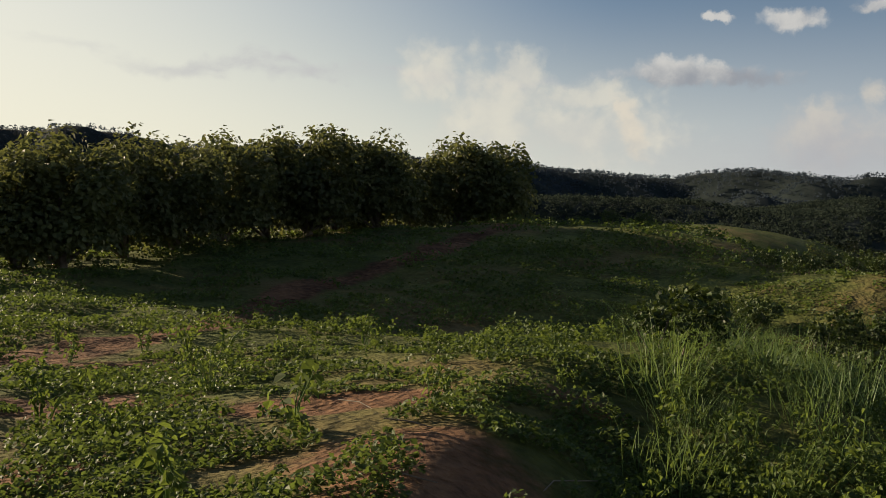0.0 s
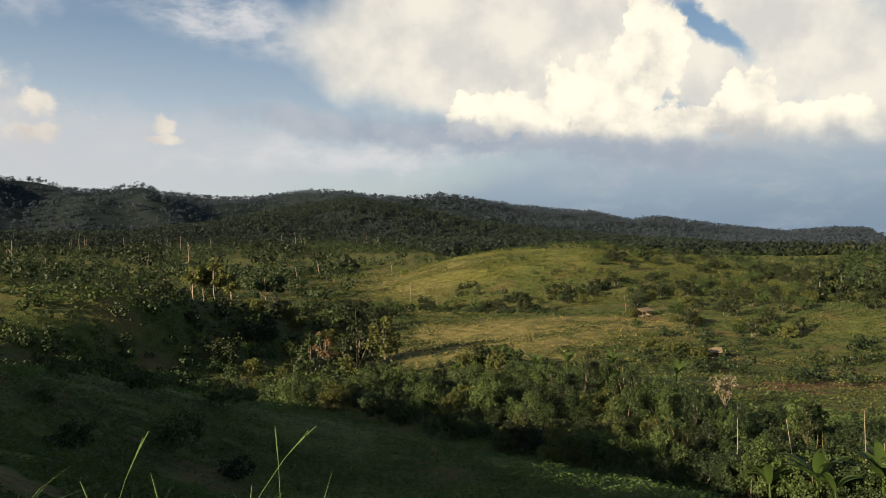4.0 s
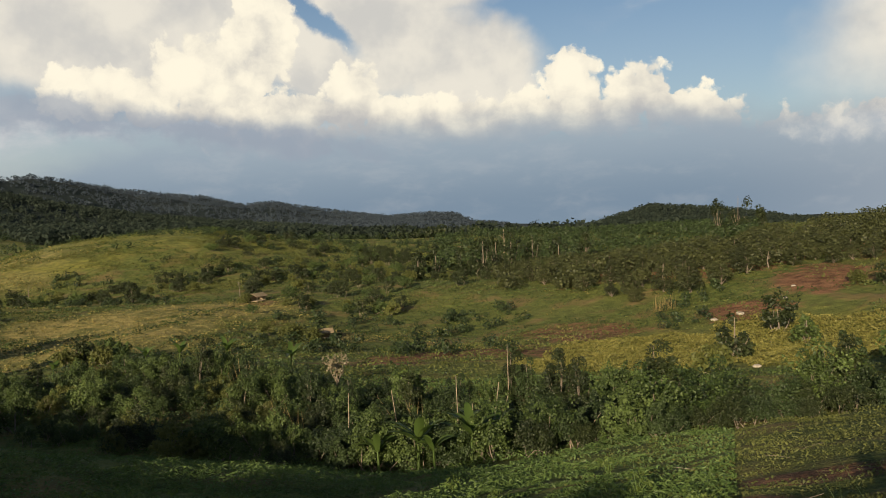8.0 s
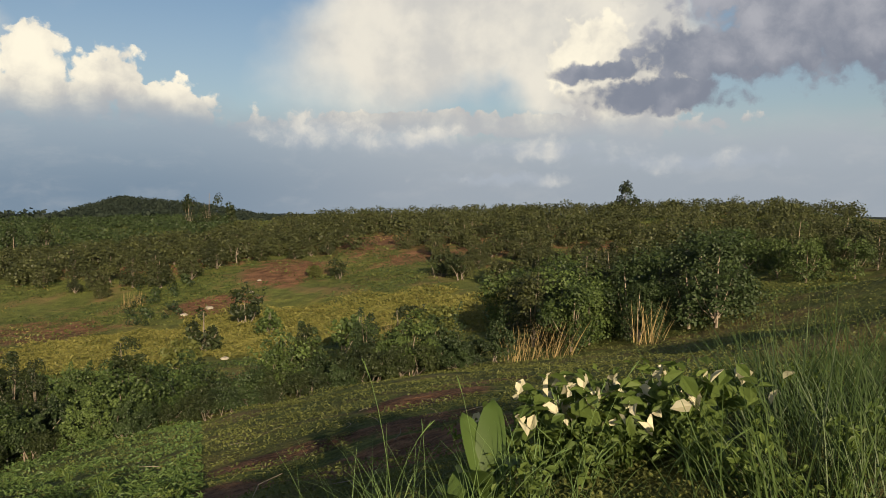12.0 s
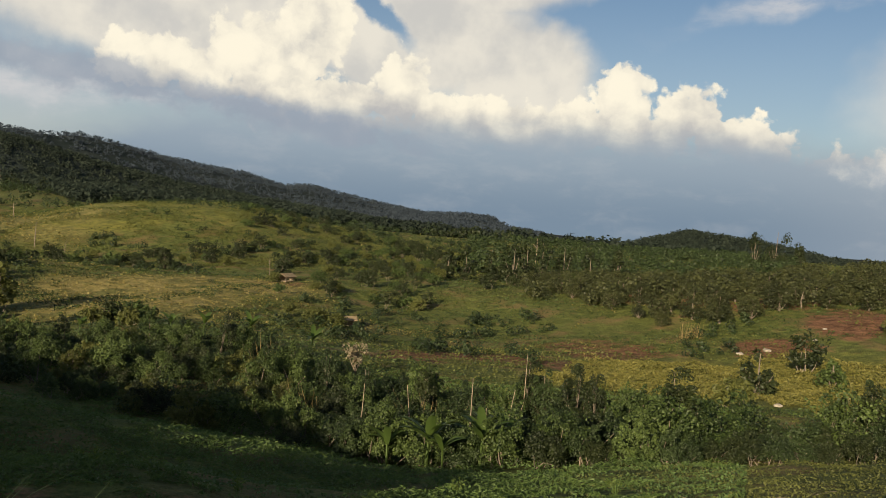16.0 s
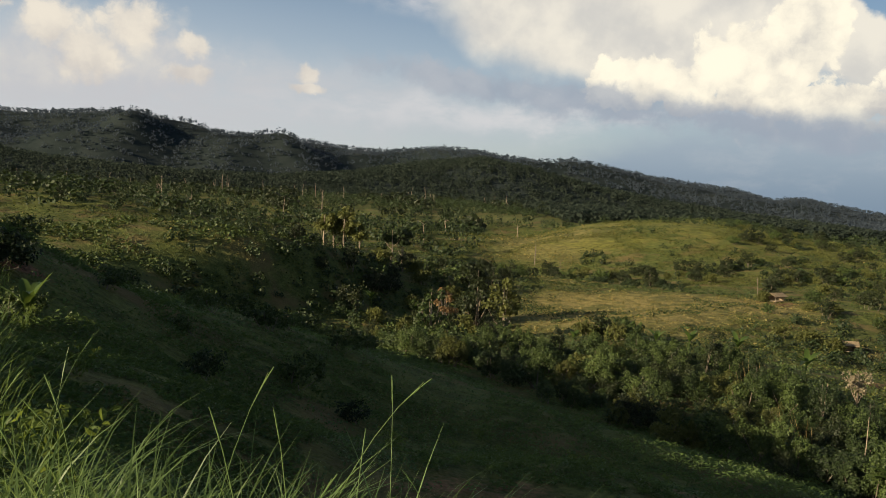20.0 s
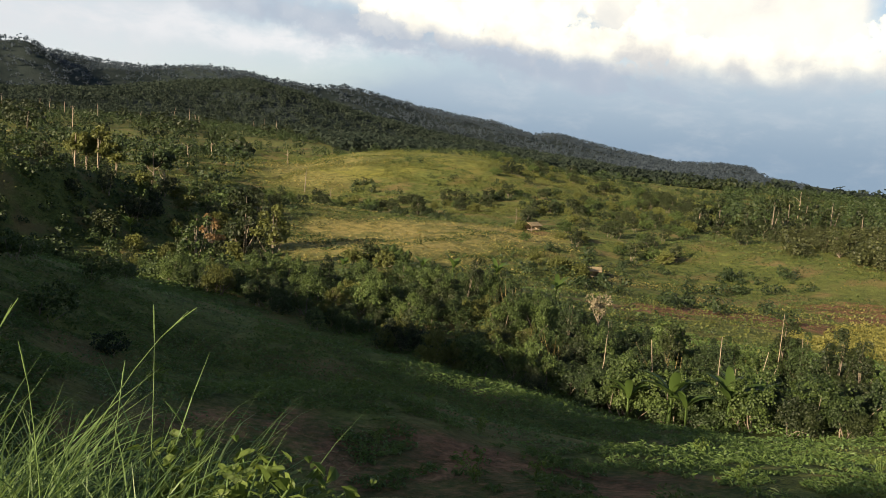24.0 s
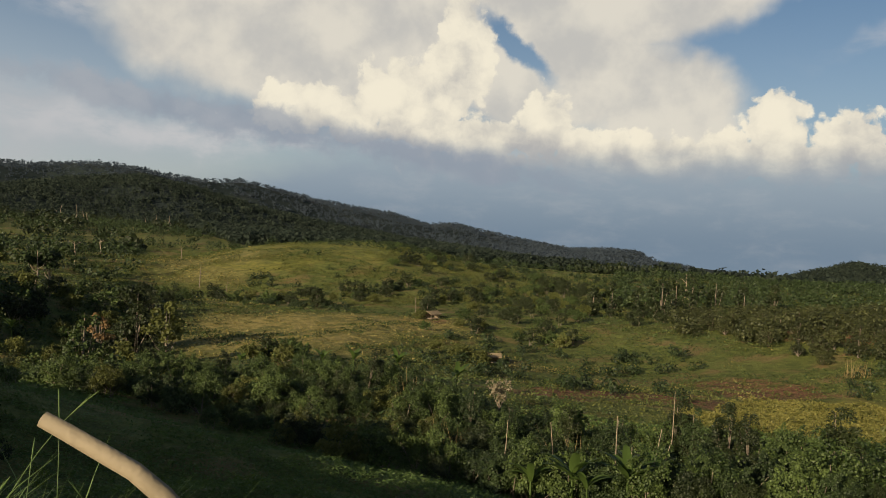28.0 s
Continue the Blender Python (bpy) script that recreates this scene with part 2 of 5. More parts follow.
back = S.add("ShaderNodeBackground")
S.put(back.inputs[0], colour)
back.inputs[1].default_value = 0.55
S.put(S.add("ShaderNodeOutputWorld").inputs[0], back.outputs[0])

# ---------------------------------------------------------------- materials
def fresh(name):
    m = bpy.data.materials.new(name)
    m.use_nodes = True
    m.node_tree.nodes.clear()
    return m, Nodes(m.node_tree)


def leafy(name, dark, light, rough=0.55, glow=0.35, spread=0.5, gloss=0.25, warm=True):
    """Foliage: two-tone leaves that let part of the light through."""
    m, N = fresh(name)
    info = N.add("ShaderNodeObjectInfo").outputs["Random"]
    island = N.add("ShaderNodeNewGeometry").outputs["Random Per Island"]
    place = N.add("ShaderNodeNewGeometry").outputs["Position"]
    grain = N.noise(place, 0.35, 3.0).outputs["Fac"]
    f = N.math("ADD", N.math("MULTIPLY", island, spread), N.math("MULTIPLY", info, 0.3))
    f = N.math("ADD", f, N.math("MULTIPLY", N.math("SUBTRACT", grain, 0.5), 1.2), clamp=True)
    tint = N.mix(f, dark, light)
    b = N.add("ShaderNodeBsdfPrincipled")
    N.put(b.inputs["Base Color"], tint)
    b.inputs["Roughness"].default_value = rough
    b.inputs["Specular IOR Level"].default_value = gloss
    t = N.add("ShaderNodeBsdfTranslucent")
    N.put(t.inputs["Color"], N.mix(0.5, tint, (light[0] * 1.3, light[1] * 1.2, light[2] * 0.6)) if warm else tint)
    mixer = N.add("ShaderNodeMixShader")
    mixer.inputs[0].default_value = glow
    N.put(mixer.inputs[1], b.outputs[0])
    N.put(mixer.inputs[2], t.outputs[0])
    N.put(N.add("ShaderNodeOutputMaterial").inputs[0], mixer.outputs[0])
    return m


def plain(name, dark, light, scale=6.0, rough=0.8, bump=0.3):
    """Bark, stone, straw: two tones of noise with a fine relief."""
    m, N = fresh(name)
    place = N.add("ShaderNodeTexCoord").outputs["Object"]
    a = N.noise(place, scale, 6.0, 0.6).outputs["Fac"]
    c = N.noise(place, scale * 0.17, 3.0).outputs["Fac"]
    f = N.ramp(N.math("ADD", N.math("MULTIPLY", a, 0.6), N.math("MULTIPLY", c, 0.4)), 0.35, 0.65)
    b = N.add("ShaderNodeBsdfPrincipled")
    N.put(b.inputs["Base Color"], N.mix(f, dark, light))
    b.inputs["Roughness"].default_value = rough
    r = N.add("ShaderNodeBump")
    r.inputs["Strength"].default_value, r.inputs["Distance"].default_value = bump, 0.03
    N.put(r.inputs["Height"], a)
    N.put(b.inputs["Normal"], r.outputs[0])
    N.put(N.add("ShaderNodeOutputMaterial").inputs[0], b.outputs[0])
    return m


def earth(name):
    """The ground: turf, dry stubble, yellow crop and red soil, by painted shares."""
    m, N = fresh(name)
    place = N.add("ShaderNodeNewGeometry").outputs["Position"]
    fine = N.noise(place, 5.0, 6.0, 0.65).outputs["Fac"]
    middle = N.noise(place, 0.6, 5.0, 0.6).outputs["Fac"]
    broad = N.noise(place, 0.05, 4.0, 0.6).outputs["Fac"]
    far = N.noise(place, 0.012, 5.0, 0.6).outputs["Fac"]
    patch = N.noise(place, 0.14, 4.0, 0.65).outputs["Fac"]

    def share(key):
        return N.add("ShaderNodeAttribute", attribute_name=key).outputs["Fac"]

    rough = N.math("ADD", N.math("MULTIPLY", fine, 0.5), N.math("MULTIPLY", middle, 0.5))
    turf = N.mix(N.ramp(rough, 0.35, 0.65), (0.033, 0.046, 0.011), (0.120, 0.137, 0.037))
    turf = N.mix(N.ramp(broad, 0.4, 0.7, 0.0, 0.6), turf, (0.087, 0.099, 0.028))
    turf = N.mix(N.ramp(patch, 0.48, 0.66, 0.0, 0.8), turf, (0.138, 0.101, 0.046))
    dry = N.mix(N.ramp(rough, 0.32, 0.66), (0.093, 0.082, 0.028), (0.280, 0.234, 0.086))
    dry = N.mix(N.ramp(patch, 0.46, 0.60, 0.0, 0.75), dry, (0.066, 0.078, 0.022))
    crop = N.mix(N.ramp(rough, 0.33, 0.66), (0.066, 0.078, 0.015), (0.202, 0.190, 0.043))
    crop = N.mix(N.ramp(patch, 0.36, 0.52, 0.6, 0.0), crop, (0.058, 0.066, 0.018))
    soil = N.mix(N.ramp(rough, 0.36, 0.66), (0.050, 0.023, 0.013), (0.215, 0.118, 0.066))
    # far forest floor, dark and bluish with shade and haze in the colour
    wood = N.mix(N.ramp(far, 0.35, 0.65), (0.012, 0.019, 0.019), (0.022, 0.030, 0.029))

    def edge(key, lo=0.4, hi=0.6):
        return N.ramp(N.math("ADD", share(key), N.math("MULTIPLY", N.math("SUBTRACT", N.math("ADD", N.math("MULTIPLY", rough, 0.5), N.math("MULTIPLY", patch, 0.5)), 0.5), 1.35)), lo, hi)

    tint = N.mix(edge("dry", 0.3, 0.8), turf, dry)
    tint = N.mix(edge("crop", 0.3, 0.8), tint, crop)
    tint = N.mix(edge("soil"), tint, soil)
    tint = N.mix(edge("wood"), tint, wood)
    b = N.add("ShaderNodeBsdfPrincipled")
    N.put(b.inputs["Base Color"], tint)
    b.inputs["Roughness"].default_value = 0.95
    b.inputs["Specular IOR Level"].default_value = 0.1
    r = N.add("ShaderNodeBump")
    r.inputs["Strength"].default_value, r.inputs["Distance"].default_value = 0.7, 0.25
    N.put(r.inputs["Height"], rough)
    clods = N.add("ShaderNodeBump")
    clods.inputs["Strength"].default_value, clods.inputs["Distance"].default_value = 0.7, 1.0
    N.put(clods.inputs["Height"], N.noise(place, 0.28, 6.0, 0.7).outputs["Fac"])
    N.put(clods.inputs["Normal"], r.outputs[0])
    N.put(b.inputs["Normal"], clods.outputs[0])
    N.put(N.add("ShaderNodeOutputMaterial").inputs[0], b.outputs[0])
    return m


EARTH = earth("hill_earth")
LEAF_SHRUB = leafy("shrub_leaves", (0.008, 0.018, 0.005), (0.086, 0.124, 0.032), glow=0.18)
LEAF_DARK = leafy("dark_tree_leaves", (0.008, 0.015, 0.006), (0.043, 0.067, 0.021), glow=0.2)
# weed leaves again, darker: the slope's shade is put into the colour
LEAF_SLOPE_SHADE = leafy("shaded_slope_weed_leaves", (0.034, 0.062, 0.020), (0.105, 0.165, 0.048), glow=0.3)
LEAF_CREEP = leafy("creeping_weed_leaves", (0.022, 0.042, 0.012), (0.128, 0.178, 0.048), glow=0.42)
LEAF_FRUIT = leafy("fruit_tree_leaves", (0.048, 0.058, 0.028), (0.150, 0.168, 0.068), glow=0.4)
LEAF_ORCHARD = leafy("orchard_leaves", (0.011, 0.016, 0.006), (0.060, 0.067, 0.022), glow=0.15)
LEAF_DEEP = leafy("deep_green_leaves", (0.008, 0.014, 0.005), (0.032, 0.042, 0.012), glow=0.15)
LEAF_OLIVE = leafy("olive_leaves", (0.040, 0.048, 0.014), (0.131, 0.144, 0.040))
LEAF_DRY = leafy("withered_leaves", (0.084, 0.052, 0.021), (0.196, 0.133, 0.063), glow=0.25)
LEAF_PALE = leafy("pale_bleached_leaves", (0.32, 0.30, 0.20), (0.62, 0.58, 0.42), glow=0.3)
LEAF_BLEACHED = leafy("bleached_bush_leaves", (0.13, 0.11, 0.07), (0.32, 0.28, 0.20), glow=0.25)
LEAF_BANANA = leafy("banana_leaves", (0.035, 0.063, 0.014), (0.091, 0.140, 0.035), rough=0.4, glow=0.45)
LEAF_WEED = leafy("weed_leaves", (0.039, 0.068, 0.015), (0.157, 0.212, 0.053), glow=0.5)
LEAF_CROP = leafy("crop_leaves", (0.063, 0.072, 0.016), (0.207, 0.189, 0.054), glow=0.3)
# cloud shade and bluish haze are put into this dark leaf colour
LEAF_FOREST_HAZE = leafy("hazed_forest_leaves", (0.024, 0.035, 0.028), (0.046, 0.060, 0.045), glow=0.5, spread=0.8, gloss=0.03, warm=False)
# blue haze of the distance is painted into the ridge leaves
LEAF_RIDGE_HAZE = leafy("hazed_ridge_leaves", (0.050, 0.066, 0.084), (0.060, 0.078, 0.096), glow=0.5, spread=0.5, gloss=0.02, warm=False)
GRASS = leafy("grass_blades", (0.060, 0.104, 0.030), (0.185, 0.270, 0.098), rough=0.45, glow=0.45)
STRAW = leafy("straw_blades", (0.170, 0.123, 0.051), (0.357, 0.272, 0.128), glow=0.3)
GRASS_DEEP = leafy("deep_grass_blades", (0.016, 0.032, 0.010), (0.066, 0.102, 0.030), rough=0.5, glow=0.3)
# darker copy of the grass, with shade of the slope in its colour
GRASS_SHADED = leafy("shaded_grass_blades", (0.034, 0.062, 0.017), (0.118, 0.175, 0.050), rough=0.5, glow=0.35)
STUBBLE = leafy("stubble_blades", (0.090, 0.086, 0.026), (0.343, 0.281, 0.104), glow=0.3)
STRAW_PALE = plain("bleached_straw", (0.12, 0.098, 0.062), (0.21, 0.176, 0.118), 9.0)
BARK = plain("grey_bark", (0.07, 0.055, 0.042), (0.19, 0.155, 0.12))
BARK_PALE = plain("pale_bark", (0.12, 0.095, 0.07), (0.26, 0.21, 0.155))
STONE = plain("pale_stone", (0.17, 0.15, 0.12), (0.30, 0.27, 0.22), 4.0)

# ---------------------------------------------------------------- the lie of the land
# Swells and hollows: east, north, height, reach (metres).
ROAD_EDGE = [
    (3.0, 0.5, 0.80, 5.0), (-2.6, 1.5, 0.17, 5.0), (-2.8, 5.3, 1.01, 5.0), (9.1, -4.2, 0.93, 6.0), (-9.4, -3.4, 0.60, 5.0), (0.9, -10.0, 0.46, 6.0),
    (0.7, 10.5, -1.39, 5.0), (7.9, 6.9, -0.38, 5.0), (-7.3, 9.5, 1.15, 5.0), (-3.5, 13.6, 0.48, 5.0), (9.6, 11.5, -0.52, 5.0), (5.3, 14.1, -0.74, 5.2),
    (-13.8, 5.9, 0.24, 5.0), (1.1, 22.0, -1.49, 5.0), (17.9, 16.0, -1.45, 8.4), (-4.3, -24.6, 0.91, 15.0), (22.7, -10.6, 1.24, 5.0), (19.2, -16.1, 1.20, 8.8),
    (-24.9, -2.2, 0.61, 8.8), (13.8, 22.0, -1.47, 5.7), (5.1, 27.5, -2.05, 6.2), (-10.6, 25.9, 1.90, 5.0), (30.0, -1.7, -0.54, 6.6), (-32.3, 16.0, 1.41, 12.6),
    (25.5, 30.8, -3.36, 14.0),
]
VALLEY = [
    (-25.4, 33.4, 4.08, 14.7), (38.2, 17.5, -1.00, 9.2), (48.0, 0.6, -2.15, 16.8), (14.2, 45.9, -1.88, 10.6), (-38.6, -46.0, 2.19, 21.0), (46.0, -38.6, 3.23, 21.0),
    (5.2, -59.8, 2.38, 21.0), (-56.4, -20.5, 1.43, 21.0), (-67.6, 18.1, 3.44, 24.5), (-54.4, 44.1, 2.78, 15.4), (68.2, -15.7, -1.03, 9.1), (34.3, 72.3, 1.92, 17.6),
    (1.0, 86.0, -5.93, 30.1), (64.4, 62.9, -15.90, 54.0), (64.4, 62.9, 5.92, 31.5), (5.3, 101.9, -1.10, 13.3), (41.5, 96.5, -0.78, 13.7), (-8.4, 107.7, -1.61, 14.0),
    (-106.9, 54.5, 3.53, 42.0), (25.0, 117.4, -3.92, 15.6), (-67.5, 99.2, 3.22, 15.6), (-1.6, 122.0, 1.18, 15.9), (-21.7, 128.2, 1.85, 16.9), (106.7, 74.2, -1.49, 45.5),
    (140.0, -2.8, -4.07, 49.0),
]
FAR_SIDE = [
    (40.3, 139.3, -3.89, 18.9), (-86.1, 122.8, 12.24, 33.0), (13.1, -149.4, 3.34, 52.5), (-122.9, -86.0, 2.89, 52.5), (114.9, -96.4, 2.88, 52.5), (96.7, 114.7, -1.92, 19.5),
    (-149.4, -13.1, 2.00, 52.5), (-42.7, 143.8, -1.60, 19.5), (8.9, 169.8, -2.04, 22.1), (80.4, 172.1, -6.88, 66.5), (215.0, -4.4, 5.91, 75.2), (172.4, 136.6, -4.08, 48.4),
    (215.9, -42.4, 2.38, 28.6), (59.8, 222.1, -4.03, 29.9), (216.3, 78.1, 2.28, 29.9), (92.0, 232.5, -1.35, 32.5), (-58.3, 253.4, 6.30, 33.8), (-120.5, 274.7, 5.76, 105.0),
    (201.4, 222.4, -5.13, 66.0), (-267.3, 136.2, 8.06, 105.0), (-120.5, 274.7, 8.68, 39.0), (160.7, 305.3, 9.74, 44.9), (94.2, 368.1, -5.88, 49.4), (226.5, 305.1, -2.45, 49.4),
    (-123.6, 607.6, 9.77, 217.0), (83.6, 695.0, 7.78, 245.0),
]
# Top of the broken bank on the spur: east, north.
BANK = [(-3.6, 2.2), (-4.6, 3.2), (-6.6, 5.6), (-8.0, 7.6), (-11.5, 11.5), (-17, 17)]
# Crest line of the dome hill in the valley: bearing, elevation (degrees).
DOME_LINE = [(8.5, -5.2), (10.3, -3.97), (13.3, -2.42), (17, -1.36), (19.5, -0.85), (21.9, -0.59), (25, -0.47), (28, -0.48), (30.1, -0.75), (32, -1.1), (35.5, -1.7), (39.2, -2.4), (43, -3.1), (46.7, -3.7), (52, -5)]
# Crest lines of the far ridge and of the wooded hills before it: bearing, elevation (degrees).
RIDGE_LINE = [(-95, 5.9), (-80.7, 6.0), (-67.6, 6.2), (-58.4, 6.8), (-55, 6.2), (-48, 5.9), (-43, 5.7), (-38, 5.5), (-36.5, 5.8), (-33.5, 6.0),
              (-29.4, 5.4), (-22, 4.8), (-17, 4.9), (-11.5, 5.2), (-8, 4.6), (0, 4.1), (4, 3.7), (9.7, 3.65), (15.6, 3.0), (18, 3.1), (24.4, 2.3),
              (28, 1.85), (30.7, 1.15), (32.8, 1.25), (36.7, 0.5), (40, 0.05), (42, 0.2), (44.4, 0.12), (45.6, -0.5), (50, -0.9), (70, -1.6), (110, -2)]
WOOD_LINE = [(-95, 3.8), (-60, 4.2), (-45, 4.0), (-35, 3.4), (-27, 4.6), (-22, 3.3), (-16, 2.4), (-8, 1.9), (-2, 1.7), (4, 2.3), (8, 3.05), (12, 3.4),
             (15, 2.75), (20, 1.65), (25, 0.95), (30, 0.3), (36, -0.35), (40, -0.7), (46, -1.1), (52.5, -1.35), (54.2, -0.75), (57.2, 0.14), (61.8, -0.26),
             (65.8, -0.95), (68.6, -1.3), (76, -2.2), (110, -3)]


def fine_noise(x, y, size, seed):
    """Smooth value noise on a square grid, -1 to 1."""
    u, v = x / size + 1000.5 + seed * 17.3, y / size + 1000.5 - seed * 9.1
    i, j = np.floor(u), np.floor(v)
    a, b = u - i, v - j
    a, b = a * a * (3 - 2 * a), b * b * (3 - 2 * b)

    def rnd(p, q):
        h = np.sin(p * 127.1 + q * 311.7 + seed * 74.7) * 43758.5453
        return 2 * (h - np.floor(h)) - 1

    return (rnd(i, j) * (1 - a) + rnd(i + 1, j) * a) * (1 - b) + (rnd(i, j + 1) * (1 - a) + rnd(i + 1, j + 1) * a) * b


def bearing(x, y):
    return np.degrees(np.arctan2(x, y))


def at(az, dist):
    return dist * math.sin(radians(az)), dist * math.cos(radians(az))


def ground_height(x, y):
    x, y = np.asarray(x, float), np.asarray(y, float)
    r, az = np.hypot(x, y), bearing(x, y)
    z = -10 * (1 - np.exp(-(r / 160) ** 2))
    for cx, cy, h, reach in ROAD_EDGE + VALLEY + FAR_SIDE:
        z = z + h * np.exp(-((x - cx) ** 2 + (y - cy) ** 2) / reach ** 2)
    # knobbly surface, coarser with distance
    z = z + 0.05 * fine_noise(x, y, 0.7, 1) * np.clip(r / 3, 0, 1) + 0.10 * fine_noise(x, y, 2.3, 2) * np.clip(r / 8, 0, 1)
    z = z + 0.35 * fine_noise(x, y, 9, 3) * np.clip((r - 30) / 60, 0, 1) + 1.2 * fine_noise(x, y, 40, 4) * np.clip((r - 150) / 200, 0, 1)
    # the scarp where the middle terrace breaks off
    along, across = (x + 15) * 0.607 + (y - 104) * 0.795, (x + 15) * 0.795 - (y - 104) * 0.607
    run = np.clip((across + 5) / 12, 0, 1)
    z = z + (1.9 - 6.2 * run * run * (3 - 2 * run)) * np.exp(-((along - 24) / 27) ** 4) * np.exp(-(across / 24) ** 4)
    # the dome hill, with shallow ravines down its front
    crest = 1.6 + 335 * np.tan(np.radians(np.interp(az, [p[0] for p in DOME_LINE], [p[1] for p in DOME_LINE])))
    g = np.exp(-((r - 335) / np.where(r < 335, 75, 60)) ** 2)
    ravine = 2.2 * fine_noise(x * 0.86 - y * 0.5, (x * 0.5 + y * 0.86) * 0.35, 17, 41) * g * (1 - g) * 4
    z = np.maximum(z, z + np.maximum(crest + ravine - z, 0) * g)
    # the broken bank where the spur falls off beside the road
    bx, by = np.array([p[0] for p in BANK]), np.array([p[1] for p in BANK])
    off = (x - np.interp(y, by, bx))
    step = np.clip(off / 2.6, 0, 1)
    z = z - 0.75 * step * step * (3 - 2 * step) * np.clip((y - 1.6) / 1.5, 0, 1) * np.clip((8.5 - y) / 3.5, 0, 1) * np.clip((-1.6 - x) / 2, 0, 1)
    # the valley opens and drops away to the north-east
    z = z - 13 * np.clip((az - 26) / 18, 0, 1) * np.clip((r - 430) / 200, 0, 1)
    z = z - np.clip(r - 500, 0, None) * 0.016 * np.clip((az - 38) / 14, 0, 1)
    top = z
    for line, d, deep, trees in ((RIDGE_LINE, 2500 + 600 * np.clip((az - 15) / 20, 0, 1), 620, 11), (WOOD_LINE, 1130 + 120 * np.sin(az / 7), 270, 9)):
        el = np.interp(az, [p[0] for p in line], [p[1] for p in line])
        crest = 1.6 + d * np.tan(np.radians(el)) - trees
        crest = crest + 0.02 * d * np.tan(np.radians(3)) * (fine_noise(x, y, 160, 5) + 0.6 * fine_noise(x, y, 60, 6))
        u = (r - d) / deep
        g = np.exp(-u * u * (1 + 0.5 * fine_noise(x, y, 300, 7)))
        fold = (fine_noise(x, y, 240, 9) * 0.5 + fine_noise(x, y, 110, 10) * 0.25) * (1 - g) * g * 4
        top = np.maximum(top, z + np.maximum(crest - z, 0) * np.clip(g * (1 + fold), 0, 1))
    return top


def spot(az, dist):
    x, y = at(az, dist)
    return x, y, float(ground_height(x, y))


# Shares of the ground cover: bearing, distance, half-width across, half-depth, strength.
SOIL = [(-53, 5.6, 1.4, 1.4, 0.52), (-46, 5.0, 1.3, 1.0, 0.55), (-56, 4.4, 1.2, 0.9, 0.5), (-60, 8, 1.6, 0.7, 0.6), (-76, 9, 1.8, 0.8, 0.6), (-70, 12, 2.2, 0.6, 0.6), (-80, 6.5, 1.0, 0.5, 0.55), (-43, 8.5, 0.8, 0.6, 0.5), (68, 14, 2.2, 1.2, 0.66), (75.5, 11, 1.8, 2.0, 0.8), (77, 14, 1.6, 1.4, 0.62),
        (77, 18, 2.2, 2.2, 0.65), (61, 11.5, 1.8, 1.2, 0.7), (82, 22, 3.2, 1.6, 0.5), (16, 14.5, 3.6, 3.2, 0.5), (25, 14, 3.4, 3.6, 0.56), (34, 13.5, 3.2, 3.4, 0.56), (43, 14.5, 3.0, 2.6, 0.5), (50, 18, 3, 1.6, 0.5),
        (-19.5, 25.2, 2.6, 0.9, 0.72), (67.5, 140, 9, 17, 0.6), (73, 165, 16, 12, 0.64), (80, 185, 12, 6, 0.6), (55, 131, 9, 2.5, 0.62), (63, 121, 9, 10, 0.62),
        (45, 96, 18, 16, 0.55), (38.5, 86, 9, 10, 0.55), (52, 116, 14, 16, 0.55), (30.5, 168, 8, 9, 0.5), (40, 128, 8, 8, 0.4), (60, 175, 44, 42, 0.57), (80, 165, 50, 45, 0.55), (-58, 12, 12, 10, 0.28)]
DRY = [(21, 142, 24, 34, 0.82), (28, 160, 20, 22, 0.78), (24, 118, 16, 12, 0.6), (17, 190, 12, 30, 0.55), (40, 125, 10, 8, 0.6), (-14, 135, 30, 22, 0.5), (-6, 118, 10, 9, 0.5),
       (16.5, 280, 26, 55, 0.62), (22, 320, 36, 40, 0.5), (33, 112, 8, 7, 0.4), (45, 105, 20, 18, 0.35), (100, 62, 7, 16, 0.4), (96, 42, 6, 9, 0.35),
       (60, 185, 40, 40, 0.42), (76, 185, 45, 30, 0.4), (-1, 390, 26, 18, 0.8), (-9, 420, 36, 12, 0.7), (10, 480, 50, 24, 0.6)]
CROP = [(58, 90, 14, 24, 0.9), (66, 93, 16, 28, 0.9), (74, 90, 14, 26, 0.85), (81, 74, 7, 14, 0.75), (51.5, 78, 7, 10, 0.75), (22, 112, 12, 5, 0.45),
        (20, 265, 26, 12, 0.6), (28, 310, 60, 62, 0.56), (22, 330, 46, 46, 0.55), (-2, 190, 26, 20, 0.35)]


def shares(rows, x, y):
    out = np.zeros_like(x)
    for b, d, across, deep, strength in rows:
        cx, cy = at(b, d)
        s, c = math.sin(radians(b)), math.cos(radians(b))
        along, side = (x - cx) * s + (y - cy) * c, (x - cx) * c - (y - cy) * s
        out = np.maximum(out, strength * np.clip(1.6 - 1.2 * np.sqrt((along / deep) ** 2 + (side / across) ** 2), 0, 1))
    return out


TRACK = [(-90, 13), (-79, 12.9), (-73, 15), (-68, 17), (-64.2, 22), (-61.3, 24.5), (-54, 30), (-50, 35), (-46, 44)]


